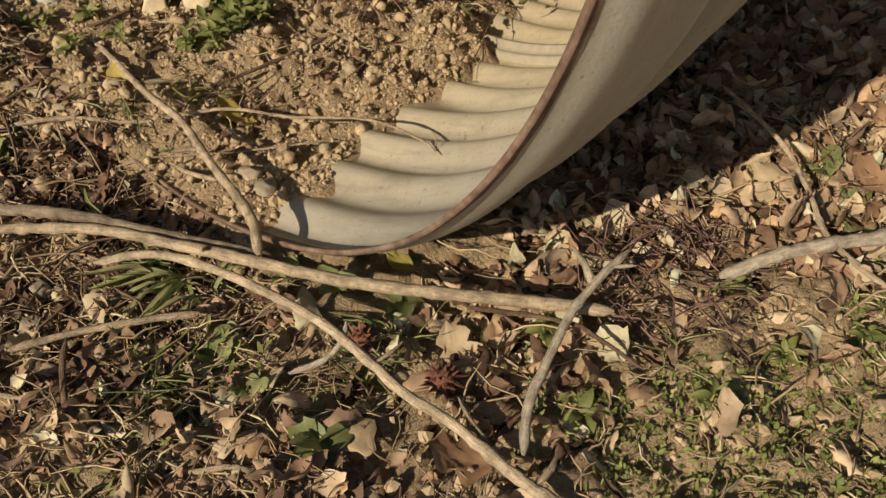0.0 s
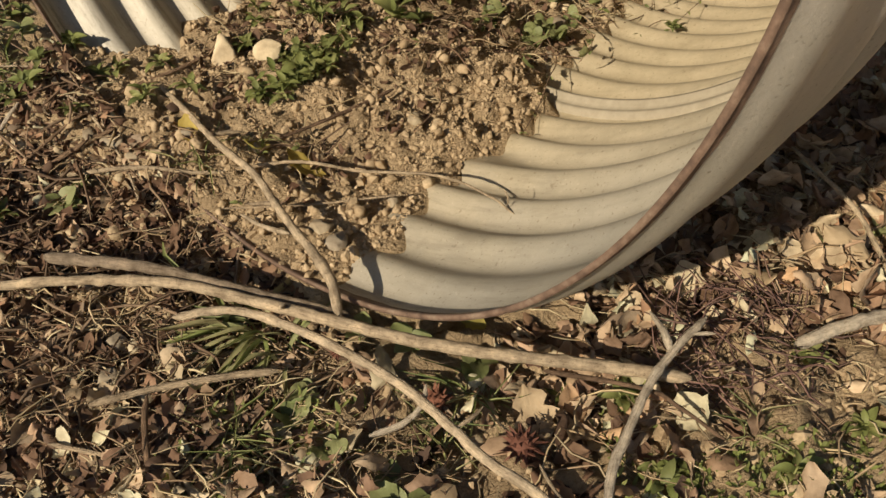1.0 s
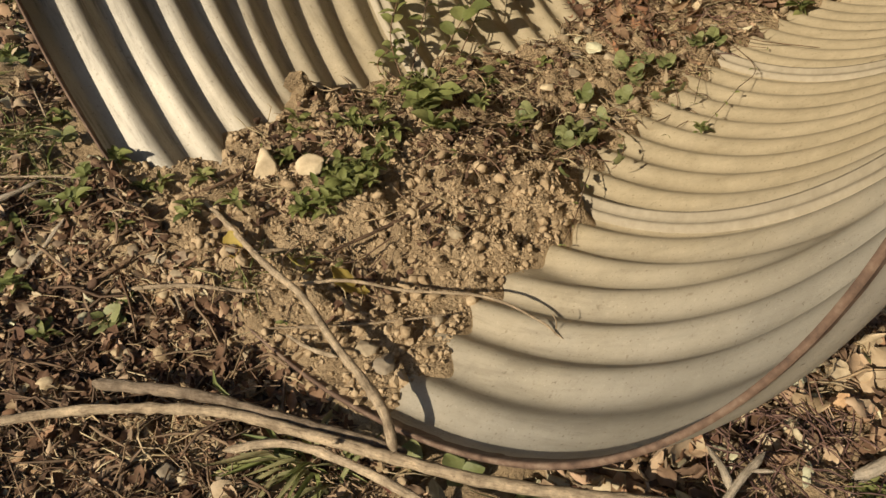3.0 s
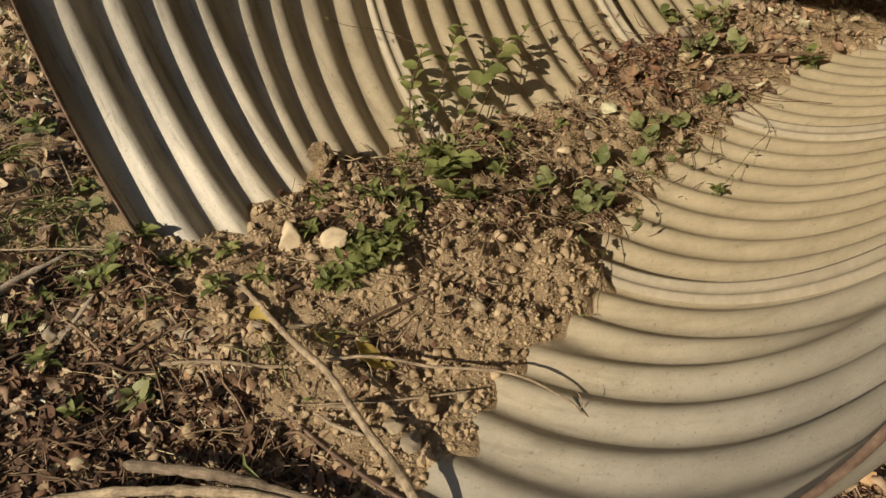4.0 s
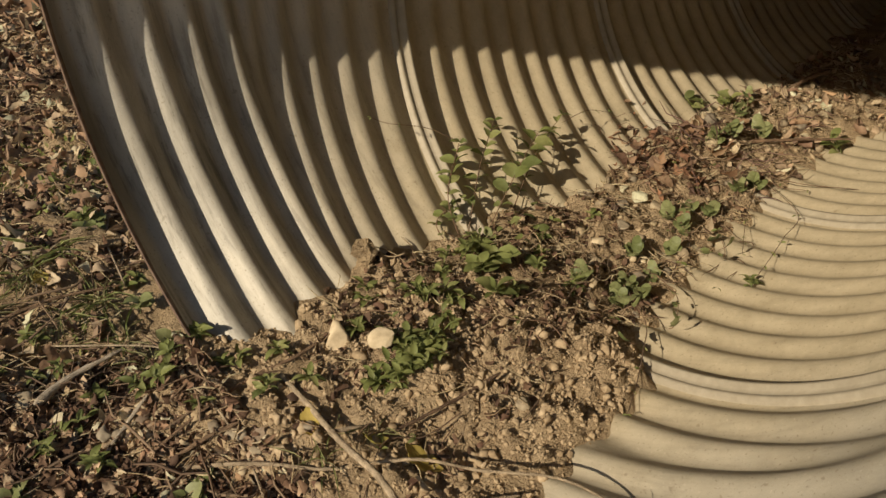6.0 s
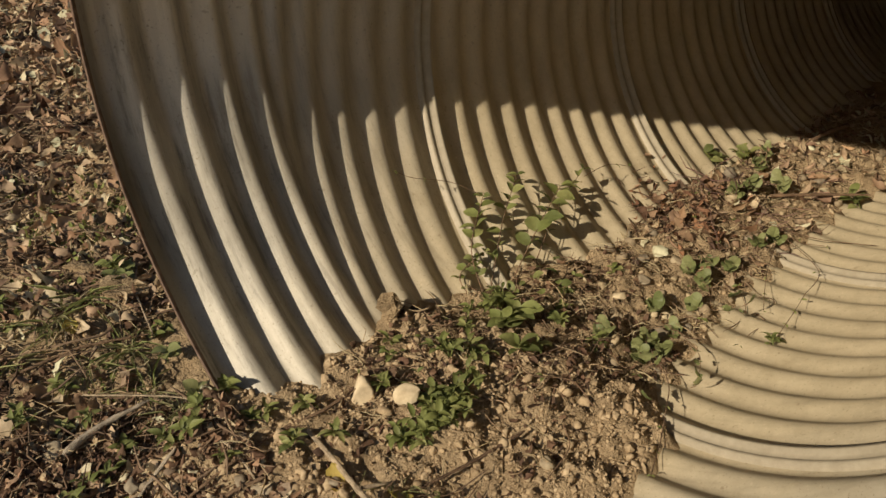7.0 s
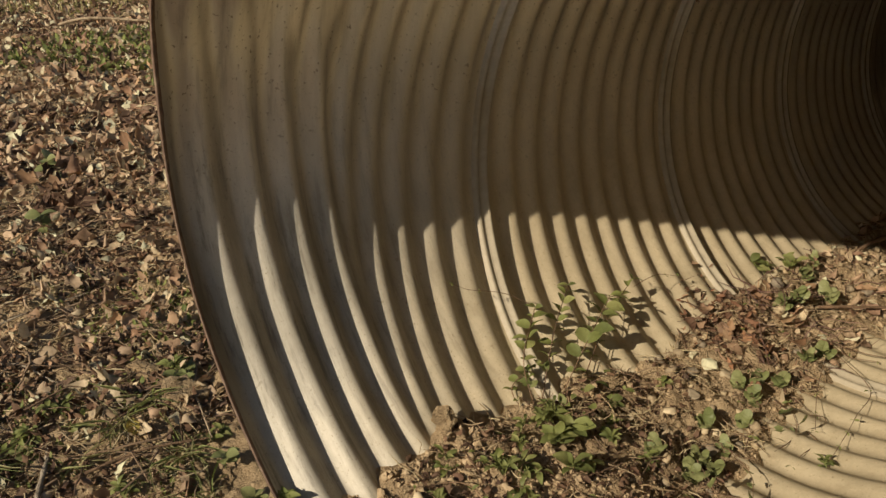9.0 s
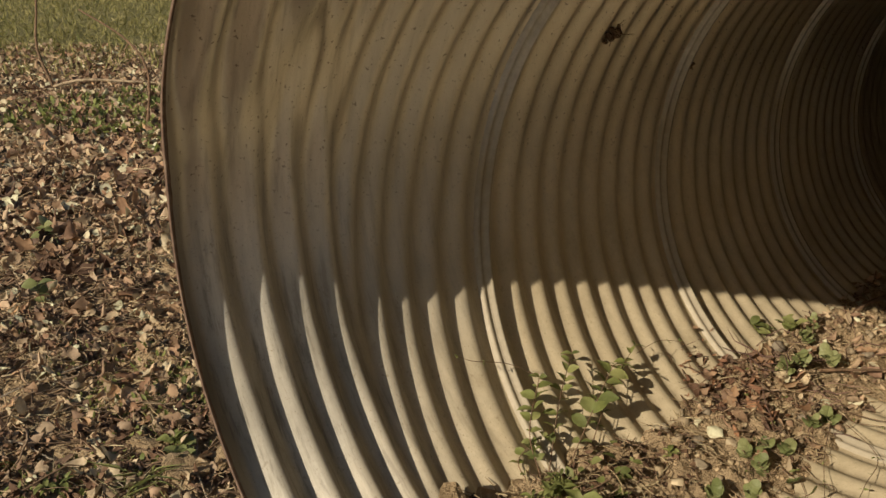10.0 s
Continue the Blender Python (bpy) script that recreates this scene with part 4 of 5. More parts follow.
stone(-0.575, 0.834, 0.012, 0.014, 0.010, CREAM, "ochre angular stone on soil", 60, seed=7)
stone(-0.753, 0.889, 0.022, 0.020, 0.013, STONE, "grey broken stone at the end of a stick", 15, seed=8)
stone(-0.203, 0.705, 0.017, 0.015, 0.013, STONE, "pale lumpy stone beside a stick", 25, seed=9)
stone(-0.183, 0.685, 0.020, 0.015, 0.013, STONE, "grey stone lying against the pipe edge", 70, seed=10)
stone(-0.128, 0.755, 0.010, 0.009, 0.009, STONE, "small brown pebble on the silt edge", 0, seed=11)
stone(-0.111, 0.896, 0.011, 0.011, 0.009, STONE, "small tan pebble on the silt bank", 30, seed=12)
stone(-0.335, 0.715, 0.014, 0.011, 0.010, STONE, "grey stone half buried in soil", 50, seed=13)
stone(-0.380, 0.560, 0.020, 0.014, 0.012, STONE, "grey rough stone beneath a branch", 20, seed=14)
stone(-0.410, 0.535, 0.013, 0.011, 0.009, STONE, "pale stone lying on soil", 20, seed=15)
stone(-0.372, 0.515, 0.016, 0.013, 0.010, STONE, "pale stone lying on soil", 120, seed=16)
stone(-0.371, 0.827, 0.011, 0.009, 0.008, STONE, "small tan pebble on pebbly soil", 10, seed=17)
stone(-0.290, 0.818, 0.010, 0.008, 0.008, STONE, "small tan pebble under a twig", 10, seed=18)
stone(-0.870, 1.290, 0.055, 0.040, 0.020, SOIL_LUMP, "large crumbled lump of dry soil", 10, 0.4, seed=19, name="soil_lump", category="soil lump")
stone(-0.790, 1.230, 0.045, 0.045, 0.024, SOIL_LUMP, "large crumbled lump of dry soil", 60, 0.4, seed=20, name="soil_lump", category="soil lump")
stone(-0.735, 1.270, 0.040, 0.030, 0.022, SOIL_LUMP, "large crumbled lump of dry soil", 60, 0.4, seed=21, name="soil_lump", category="soil lump")
stone(-0.335, 1.135, 0.030, 0.026, 0.022, SOIL_LUMP, "lump of dry silt against the pipe wall", 30, 0.35, seed=22, name="soil_lump", category="soil lump")
stone(-0.325, 1.075, 0.026, 0.024, 0.016, SOIL_LUMP, "lump of dry silt against the pipe wall", 70, 0.35, seed=23, name="soil_lump", category="soil lump")
for k, (x, y, a, b) in enumerate([(0.03, 1.34, 0.020, 0.015), (-0.05, 1.30, 0.022, 0.016), (0.08, 1.40, 0.017, 0.014), (-0.10, 1.26, 0.018, 0.013), (0.02, 1.27, 0.014, 0.011), (0.16, 1.50, 0.017, 0.013), (0.11, 1.33, 0.015, 0.011), (0.60, 2.25, 0.02, 0.014), (0.66, 2.20, 0.016, 0.012), (0.55, 2.28, 0.014, 0.012), (0.76, 2.24, 0.018, 0.013)]):
    stone(x, y, a, b, 0.007, CREAM if k % 3 == 0 else STONE, "flat tan stone chip lying on silt in the pipe", k * 50, 0.2, seed=30 + k)

# ---- seed balls, fallen leaves ----
seed_ball(-0.075, 0.503, 0.014, 1)
seed_ball(0.000, 0.445, 0.0155, 2)
seed_ball(-0.168, 0.545, 0.006, 3, 0.02)
dead_leaf(-0.232, 0.795, 0.050, "yellow", "curled yellow-green fallen leaf on pebbly soil", 70, 8, 10, 0.010, 0.1, 0.8, 0.5, 1)
dead_leaf(-0.289, 0.813, 0.034, "yellow", "curled yellow-green fallen leaf on pebbly soil", 120, 14, 10, 0.010, 0.0, 1.0, 0.5, 2)
dead_leaf(-0.368, 0.832, 0.034, "yellow", "pale yellow fallen leaf under a twig", 10, 12, -10, 0.008, 0.1, 0.8, 0.4, 3)
dead_leaf(0.012, 0.488, 0.050, "pale", "large pale tan fallen leaf lying flat", 20, 18, -8, 0.012, 0.3, 0.5, 0.15, 4)
dead_leaf(0.045, 0.470, 0.040, "pale", "pale tan fallen leaf lying flat", 70, 10, 18, 0.008, 0.3, 0.6, 0.3, 5)
dead_leaf(0.345, 0.630, 0.055, "brown", "orange-brown fallen leaf lying in the sun", 200, 15, 5, 0.01, 0.1, 0.7, 0.4, 6)
dead_leaf(0.415, 0.770, 0.055, "brown", "orange-brown fallen leaf lying in the sun", 100, 20, 10, 0.012, 0.1, 0.6, 0.5, 7)
dead_leaf(0.46, 0.72, 0.05, "brown", "brown fallen leaf lying in the sun", 30, 14, -20, 0.012, 0.2, 0.9, 0.5, 8)
dead_leaf(-0.042, 0.590, 0.030, "yellow", "yellowish fallen leaf under the pipe edge", 60, 8, 0, 0.006, 0.1, 0.3, 0.2, 9)
dead_leaf(0.120, 0.545, 0.022, "yellow", "small yellow fallen leaf on dark litter", 60, 12, 0, 0.014, 0.0, 0.3, 0.2, 10)
dead_leaf(0.128, 0.384, 0.026, "pale", "small curled pale yellow fallen leaf", 5, 18, 40, 0.010, 0.0, 1.2, 1.0, 11)
dead_leaf(0.25, 1.41, 0.040, "green", "dull green fallen ivy leaf on the pipe floor", 200, 25, 10, 0.012, 0.3, 0.7, 0.4, 12, z=-0.06)
dead_leaf(-0.84, 1.14, 0.03, "yellow", "pale yellow fallen leaf in grass", 40, 20, 10, 0.008, 0.0, 0.6, 0.4, 13)
dead_leaf(-1.02, 1.45, 0.045, "brown", "orange-brown fallen leaf among dead leaves", 150, 20, 10, 0.016, 0.2, 0.8, 0.4, 14)
for k, (x, y, z, yaw, tip) in enumerate([(0.110, 1.070, 0.010, 200, 55), (0.030, 1.030, 0.014, 120, 40), (0.064, 1.118, 0.014, 250, 50), (0.196, 1.270, 0.006, 160, 45), (0.245, 1.305, 0.004, 220, 55)]):
    dead_leaf(x, y, 0.024, "green", "dark ivy leaf hanging at the silt edge", yaw, tip, 15, 0.006, 0.3, 0.6, 0.3, 180 + k, z=z)
rl = random.Random(77)
for k in range(26):
    x, y = rl.uniform(-0.08, 0.5), rl.uniform(0.36, 0.82)
    if y > 0.50 + x * 0.55 + 0.05 or (x > 0.2 and y < 0.55):
        continue
    dead_leaf(x, y, rl.uniform(0.035, 0.058), "pale" if k % 3 == 0 else "brown", "pale tan curled fallen leaf" if k % 3 == 0 else "dull brown curled fallen leaf",
              rl.uniform(0, 360), rl.uniform(-25, 35), rl.uniform(-30, 30), 0.014, rl.uniform(0, 0.35), rl.uniform(-1.5, 1.8), rl.uniform(-0.6, 0.9), 40 + k)
for k in range(46):
    x, y = rl.uniform(-2.0, -0.75), rl.uniform(1.15, 3.2)
    if along(np.array([x]), np.array([y]))[1][0] > -0.66:
        continue
    dead_leaf(x, y, rl.uniform(0.04, 0.07), "pale" if k % 3 == 0 else "brown", "pale tan curled fallen leaf" if k % 3 == 0 else "dull brown curled fallen leaf",
              rl.uniform(0, 360), rl.uniform(-25, 35), rl.uniform(-30, 30), 0.018, rl.uniform(0, 0.35), rl.uniform(-1.5, 1.8), rl.uniform(-0.6, 0.9), 90 + k)
for k, (x, y) in enumerate([(0.30, 1.83), (0.34, 1.80), (0.27, 1.78), (0.36, 1.74), (0.31, 1.70), (0.22, 1.66), (0.42, 1.90), (0.26, 1.60), (0.18, 1.62), (0.38, 1.84), (0.33, 1.65), (0.20, 1.45)]):
    dead_leaf(x, y, rl.uniform(0.03, 0.048), "brown", "reddish brown dead leaf washed into the pipe", rl.uniform(0, 360), rl.uniform(-30, 45), rl.uniform(-40, 40), 0.014, 0.2, rl.uniform(-1, 1.5), rl.uniform(-0.5, 0.8), 150 + k)

# ---- green plants ----
WEEDS_ON_SILT = [(-0.320, 1.055, 9, 0.024, "rosette"), (-0.242, 1.045, 22, 0.030, "rosette"), (-0.205, 1.065, 20, 0.028, "rosette"), (-0.268, 0.955, 26, 0.032, "rosette"), (-0.228, 0.945, 24, 0.030, "rosette"), (-0.143, 1.170, 16, 0.030, "honeysuckle"), (-0.170, 1.235, 14, 0.030, "rosette"), (-0.110, 1.115, 12, 0.026, "rosette"), (-0.020, 1.185, 9, 0.026, "ivy"), (0.045, 1.190, 9, 0.030, "ivy"), (0.095, 1.215, 8, 0.028, "ivy"), (0.085, 1.340, 9, 0.030, "ivy"), (0.185, 1.470, 10, 0.034, "ivy"), (0.245, 1.530, 10, 0.034, "ivy"), (0.035, 1.420, 10, 0.028, "rosette"), (-0.060, 1.330, 12, 0.030, "rosette")]
rosette(-0.246, 0.920, 62, 0.046, "rosette", "bushy low green weed growing on the silt bank", 1, tall=0.035)
rosette(-0.290, 0.900, 30, 0.030, "rosette", "low green weed beside the pale stones", 2, tall=0.03)
rosette(-0.335, 0.985, 10, 0.02, "rosette", "low green weed beside the pale stones", 22, tall=0.03)
rosette(-0.219, 1.005, 14, 0.028, "rosette", "low green weed growing on silt", 3, tall=0.03)
rosette(-0.168, 1.150, 16, 0.026, "honeysuckle", "green leafy weed growing on silt", 4, tall=0.03)
rosette(-0.135, 1.085, 9, 0.022, "honeysuckle", "green leafy weed growing on silt", 5, tall=0.03)
rosette(-0.085, 1.200, 8, 0.02, "rosette", "sparse green weed growing on silt", 6, tall=0.02)
rosette(0.070, 1.225, 9, 0.032, "ivy", "dull green ivy at the silt edge", 7, tall=0.022, name="ivy")
rosette(0.115, 1.265, 6, 0.024, "ivy", "dull green ivy at the silt edge", 8, tall=0.018, name="ivy")
rosette(0.393, 1.643, 10, 0.04, "ivy", "dark green ivy among dead leaves in the pipe", 9, tall=0.04, name="ivy")
rosette(0.44, 1.95, 14, 0.07, "ivy", "dark green ivy among dead leaves in the pipe", 10, tall=0.05, name="ivy")
rosette(0.655, 1.880, 14, 0.06, "honeysuckle", "fresh green sprig at the end of a stick in the pipe", 11, tall=0.05)
rosette(0.33, 1.95, 12, 0.05, "honeysuckle", "green sprig among dead leaves in the pipe", 12, tall=0.05)
rosette(0.273, 1.245, 8, 0.026, "rosette", "small green sprig on the bare pipe floor", 13, tall=0.016, z=-0.045)
rosette(-0.434, 0.874, 9, 0.018, "rosette", "small green weed under the rim", 14, tall=0.018)
rosette(-0.671, 1.088, 8, 0.026, "round", "round-leaved green weed against the pipe", 15, tall=0.03)
rosette(-0.60, 1.02, 6, 0.02, "round", "round-leaved green weed against the pipe", 16, tall=0.02)
rosette(-0.70, 1.15, 12, 0.03, "rosette", "low green weed beside the pipe", 17, tall=0.02)
rosette(-0.676, 0.844, 14, 0.04, "rosette", "low grey-green weed on soil", 18, tall=0.015)
rosette(-0.69, 0.76, 8, 0.03, "round", "green leaf weed on soil", 19, tall=0.02)
rosette(-0.56, 0.905, 7, 0.018, "rosette", "small green weed on soil", 20, tall=0.02)
for k, (x, y, n, key) in enumerate([(-0.150, 0.578, 3, "round"), (-0.096, 0.556, 4, "round"), (-0.042, 0.545, 5, "round"), (-0.187, 0.508, 2, "ivy"), (-0.192, 0.476, 3, "ivy"), (-0.160, 0.440, 3, "ivy"),
                                    (-0.110, 0.420, 2, "round"), (-0.110, 0.375, 7, "round"), (0.098, 0.536, 12, "rosette"), (0.043, 0.522, 8, "rosette"), (0.118, 0.427, 20, "rosette"), (0.097, 0.495, 7, "rosette"),
                                    (0.398, 0.730, 6, "ivy"), (0.344, 0.710, 4, "ivy"), (0.417, 0.646, 4, "ivy"), (0.44, 0.69, 4, "ivy"), (0.276, 0.545, 10, "rosette"), (0.30, 0.49, 12, "rosette"), (0.37, 0.50, 12, "rosette"), (0.218, 0.422, 8, "rosette"), (-0.10, 0.385, 5, "round")]):
    rosette(x, y, n, 0.012 if n < 6 else 0.024, key, "rounded green leaves in leaf litter" if key == "round" else "ivy leaves in leaf litter" if key == "ivy" else "bright green seedling in leaf litter", 60 + k, tall=0.016,
            name="ivy" if key == "ivy" else "weed")
tuft(-0.250, 0.570, 26, "broad_blade", "clump of broad-bladed green grass under a stick", 1, 1.0, 90)
tuft(-0.222, 0.560, 16, "broad_blade", "clump of broad-bladed green grass under a stick", 2, 0.8)
for k, (x, y, n, sc) in enumerate([(-0.250, 0.450, 60, 0.55), (-0.036, 0.512, 44, 0.55), (-0.070, 0.482, 34, 0.5), (-0.07, 0.45, 20, 0.5), (-0.29, 0.825, 16, 0.45), (-0.245, 0.43, 40, 0.5), (0.20, 0.46, 20, 0.5), (-0.35, 0.79, 10, 0.6)]):
    tuft(x, y, n, "blade", "fine green grass tuft in leaf litter", 10 + k, sc)
for k, (x, y, n, sc) in enumerate([(-0.62, 0.985, 40, 1.0), (-0.68, 1.03, 34, 1.1), (-0.74, 1.10, 36, 1.2), (-0.86, 1.14, 40, 1.3), (-0.84, 1.19, 20, 1.2), (-0.78, 1.05, 26, 1.1), (-0.58, 0.955, 24, 0.9), (-0.90, 1.05, 26, 1.1), (-1.0, 1.0, 26, 1.1)]):
    tuft(x, y, n, "blade", "grass tuft beside the pipe, partly dry", 30 + k, sc * 0.62)

for k, (x, y, n, key, tall) in enumerate([(-0.20, 1.20, 12, "rosette", 0.03), (-0.165, 1.235, 10, "rosette", 0.03), (-0.225, 1.15, 10, "rosette", 0.025), (0.30, 1.74, 9, "ivy", 0.04), (0.37, 1.80, 8, "ivy", 0.05), (0.47, 1.86, 10, "ivy", 0.05),
                                          (0.25, 1.50, 7, "ivy", 0.03), (0.18, 1.36, 6, "ivy", 0.02), (0.40, 1.99, 12, "honeysuckle", 0.05), (0.34, 1.60, 7, "ivy", 0.035), (0.21, 1.42, 6, "ivy", 0.03), (-0.06, 1.27, 8, "rosette", 0.02), (0.0, 1.17, 6, "rosette", 0.015)]):
    rosette(x, y, n, 0.035, key, "ivy leaves among dead leaves in the pipe" if key == "ivy" else "green weed growing on silt", 200 + k, tall=tall, name="ivy" if key == "ivy" else "weed")

for k, (x, y, n) in enumerate([(-0.475, 0.905, 10), (-0.41, 0.935, 8), (-0.52, 0.93, 12), (-0.375, 0.90, 6), (-0.50, 0.86, 7), (-0.585, 0.88, 10), (-0.62, 0.79, 12), (-0.70, 0.80, 10), (-0.56, 0.74, 7), (-0.75, 0.95, 12), (-0.80, 1.02, 12), (-0.66, 0.91, 8)]):
    rosette(x, y, n, 0.022, "rosette", "small green weed by the pipe rim", 260 + k, tall=0.018)

for k, (x, y, n, size, key) in enumerate(WEEDS_ON_SILT):
    rosette(x, y, n, size, key, "leafy green weed rooted in dry silt" if key != "ivy" else "ivy leaves creeping over dry silt", 300 + k, tall=0.03, name="ivy" if key == "ivy" else "weed")
rv = random.Random(91)
for k in range(22):
    s0, q0, a = rv.uniform(0.18, 1.35), rv.uniform(-0.2, 0.05), rv.uniform(0, 6.28)
    pts = []
    for j in range(4):
        sj, qj = s0 + 0.055 * j * math.cos(a), max(-0.24, min(0.06, q0 + 0.045 * j * math.sin(a)))
        x, y = RIM_C[0] + sj * 0.63 + qj * 0.776, RIM_C[1] + sj * 0.776 - qj * 0.63
        pts.append((x, y, height(x, y) + rv.uniform(0.004, 0.022)))
        a += rv.uniform(-0.5, 0.5)
    sprig(pts, rv.choice((0, 1, 2, 3)), "rosette", "thin dry vine trailing over the silt bank", 400 + k, 0.6, r=0.0010)

rw = random.Random(17)
for k in range(20):
    x, y = rw.uniform(-1.15, -0.5), rw.uniform(0.72, 1.4)
    if along(np.array([x]), np.array([y]))[1][0] > -0.6 and y > 0.95:
        continue
    rosette(x, y, rw.randint(10, 20), rw.uniform(0.02, 0.034), rw.choice(("rosette", "rosette", "round")), "low green weed among dead leaves beside the pipe", 500 + k, tall=0.022)

# honeysuckle that climbs the pipe wall
sprig([(-0.20, 1.27, 0.030), (-0.222, 1.32, 0.090), (-0.206, 1.43, 0.136)], 9, "honeysuckle", "green honeysuckle climbing the corrugated wall", 1)
sprig([(-0.19, 1.28, 0.030), (-0.17, 1.41, 0.100), (-0.145, 1.52, 0.138)], 9, "honeysuckle", "green honeysuckle climbing the corrugated wall", 2)
sprig([(-0.16, 1.30, 0.025), (-0.105, 1.44, 0.075), (-0.062, 1.56, 0.098)], 8, "honeysuckle", "yellow-green honeysuckle climbing the corrugated wall", 3, 1.2)
sprig([(-0.12, 1.36, 0.02), (-0.07, 1.50, 0.08), (-0.013, 1.64, 0.098)], 9, "honeysuckle", "green honeysuckle climbing the corrugated wall", 4)
sprig([(-0.17, 1.26, 0.03), (-0.137, 1.28, 0.045), (-0.08, 1.36, 0.05)], 5, "honeysuckle", "green honeysuckle trailing on silt", 5, 0.8)
sprig([(-0.21, 1.24, 0.03), (-0.24, 1.28, 0.06), (-0.20, 1.33, 0.08)], 5, "honeysuckle", "green honeysuckle trailing on silt", 6, 0.7)
sprig([(-0.15, 1.24, 0.03), (-0.11, 1.24, 0.05), (-0.05, 1.31, 0.05)], 4, "honeysuckle", "green honeysuckle trailing on silt", 7, 0.7)
sprig([(-0.206, 1.43, 0.136), (-0.26, 1.41, 0.17), (-0.32, 1.36, 0.20), (-0.344, 1.344, 0.217)], 2, "rosette", "thin leafless vine tip curling on the wall", 8, 0.4, r=0.0007)
sprig([(-0.013, 1.62, 0.09), (0.04, 1.68, 0.09), (0.093, 1.729, 0.066)], 3, "rosette", "thin vine tip trailing over the wall", 9, 0.5, r=0.0007)
sprig([(0.40, 1.63, -0.045), (0.424, 1.502, -0.045), (0.362, 1.390, -0.030), (0.321, 1.321, -0.026), (0.273, 1.245, -0.022)], 6, "rosette", "thin vine trailing over the bare pipe floor", 10, 0.55, r=0.0008)
sprig([(0.38, 1.62, -0.05), (0.327, 1.493, -0.045), (0.279, 1.341, -0.034)], 4, "rosette", "thin vine trailing over the bare pipe floor", 11, 0.45, r=0.0008)
sprig([(0.06, 1.23, -0.02), (0.078, 1.118, -0.015), (0.06, 1.03, 0.0), (0.043, 0.969, -0.006), (0.02, 0.90, 0.0)], 5, "rosette", "dry vine hanging down the silt edge", 12, 0.4, r=0.0009)
sprig([(0.12, 1.27, -0.03), (0.135, 1.18, -0.01), (0.125, 1.12, -0.008)], 3, "ivy", "ivy runner on the pipe floor", 13, 0.55, name="ivy", r=0.0009)
sprig([(-1.72, 3.20, 0.07), (-1.70, 3.19, 0.12), (-1.69, 3.18, 0.16)], 4, "round", "bright yellow-green weed behind the pipe", 14, 2.0, name="weed", category="plant")
sprig([(-1.55, 2.2, 0.06), (-1.56, 2.19, 0.10), (-1.56, 2.19, 0.13)], 4, "round", "round-leaved green weed in dead leaves", 15, 1.6, name="weed", category="plant")
sprig([(-1.34, 1.80, 0.05), (-1.35, 1.79, 0.10), (-1.35, 1.79, 0.13)], 4, "round", "round-leaved green weed in dead leaves", 16, 1.5, name="weed", category="plant")

# old nests of mud and plant bits on the pipe's ceiling
def nest(x, y, z, size, seed):
    rng = np.random.RandomState(seed)
    vs, fs, o = [], [], 0
    for _ in range(16):
        v = ICO[1][0] * (1 + rng.uniform(-0.35, 0.35, (len(ICO[1][0]), 1))) * size * rng.uniform(0.12, 0.34, 3) + rng.normal(0, 1, 3) * size * np.array([0.42, 0.24, 0.2])
        vs.append(v)
        fs.append(ICO[1][1] + o)
        o += len(v)
    ob = tagged(new("mud_nest", mesh_of("mud_nest", np.concatenate(vs), np.concatenate(fs), TWIG, False)), "small dark ragged nest of mud stuck to the pipe ceiling", "nest", group="nests in the pipe")
    ob.matrix_basis = pose(x, y, z, 20, -40, 30)
    for k in range(7):
        d = rng.normal(0, 1, 3) * size * np.array([0.9, 0.6, 0.6]) - np.array([0, 0, size * 0.35])
        w, g = tube([(0, 0, 0), tuple(d * 0.5 + rng.normal(0, 0.1, 3) * size), tuple(d)], 0.0010, 0.0006, 5, seed=seed * 9 + k)
        part("hanging_stem", barked(mesh_of("hanging_stem", w, g, TWIG)), ob)
    return ob


nest(-0.077, 1.808, 0.688, 0.030, 3)
nest(0.134, 2.116, 0.580, 0.017, 5)


# ---- loose soil, dead leaves, straw and grass ----
R = np.random.RandomState(42)
clod_zone = lambda x, y, s, q: (s < 0.002) & (s > -0.42) & (y > 0.50) & (q < 0.22 + 0.1 * R.rand(len(x))) & (q > -0.5)
mouth = lambda x, y, s, q: clod_zone(x, y, s, q) | (in_silt(x, y, s, q) & (s < 0.6))
p = place(R, 24000, -0.75, 0.1, 0.45, 1.15, mouth)
lumps("soil_crumbs", p, np.clip(R.lognormal(-6.75, 0.7, len(p)), 0.0007, 0.0065), R, "crumbs of dry tan soil at the pipe mouth", CLOD, 1, rough_by=0.45)
p = place(R, 900, -0.75, 0.1, 0.45, 1.1, mouth)
lumps("soil_clods", p, np.clip(R.lognormal(-5.5, 0.4, len(p)), 0.0025, 0.009), R, "small clods of dry tan soil at the pipe mouth", CLOD, 2, rough_by=0.3)
p = place(R, 420, -0.8, 0.1, 0.45, 1.1, clod_zone)
lumps("pebbles", p, np.clip(R.lognormal(-5.2, 0.35, len(p)), 0.003, 0.010), R, "rounded tan and grey pebbles on soil", PEBBLE, 2, "pebbles", rough_by=0.17)
p = place(R, 15000, -0.4, 1.1, 0.9, 2.6, in_silt)
lumps("silt_crumbs", p, np.clip(R.lognormal(-6.6, 0.7, len(p)), 0.0008, 0.008), R, "crumbs of dry silt inside the pipe", CLOD, 1, rough_by=0.45)
p = place(R, 17000, -1.7, 0.6, 0.2, 1.9, outside)
lumps("ground_crumbs", p, np.clip(R.lognormal(-5.9, 0.5, len(p)), 0.0012, 0.008), R, "crumbs of dry soil between dead leaves", CLOD, 1, rough_by=0.35)

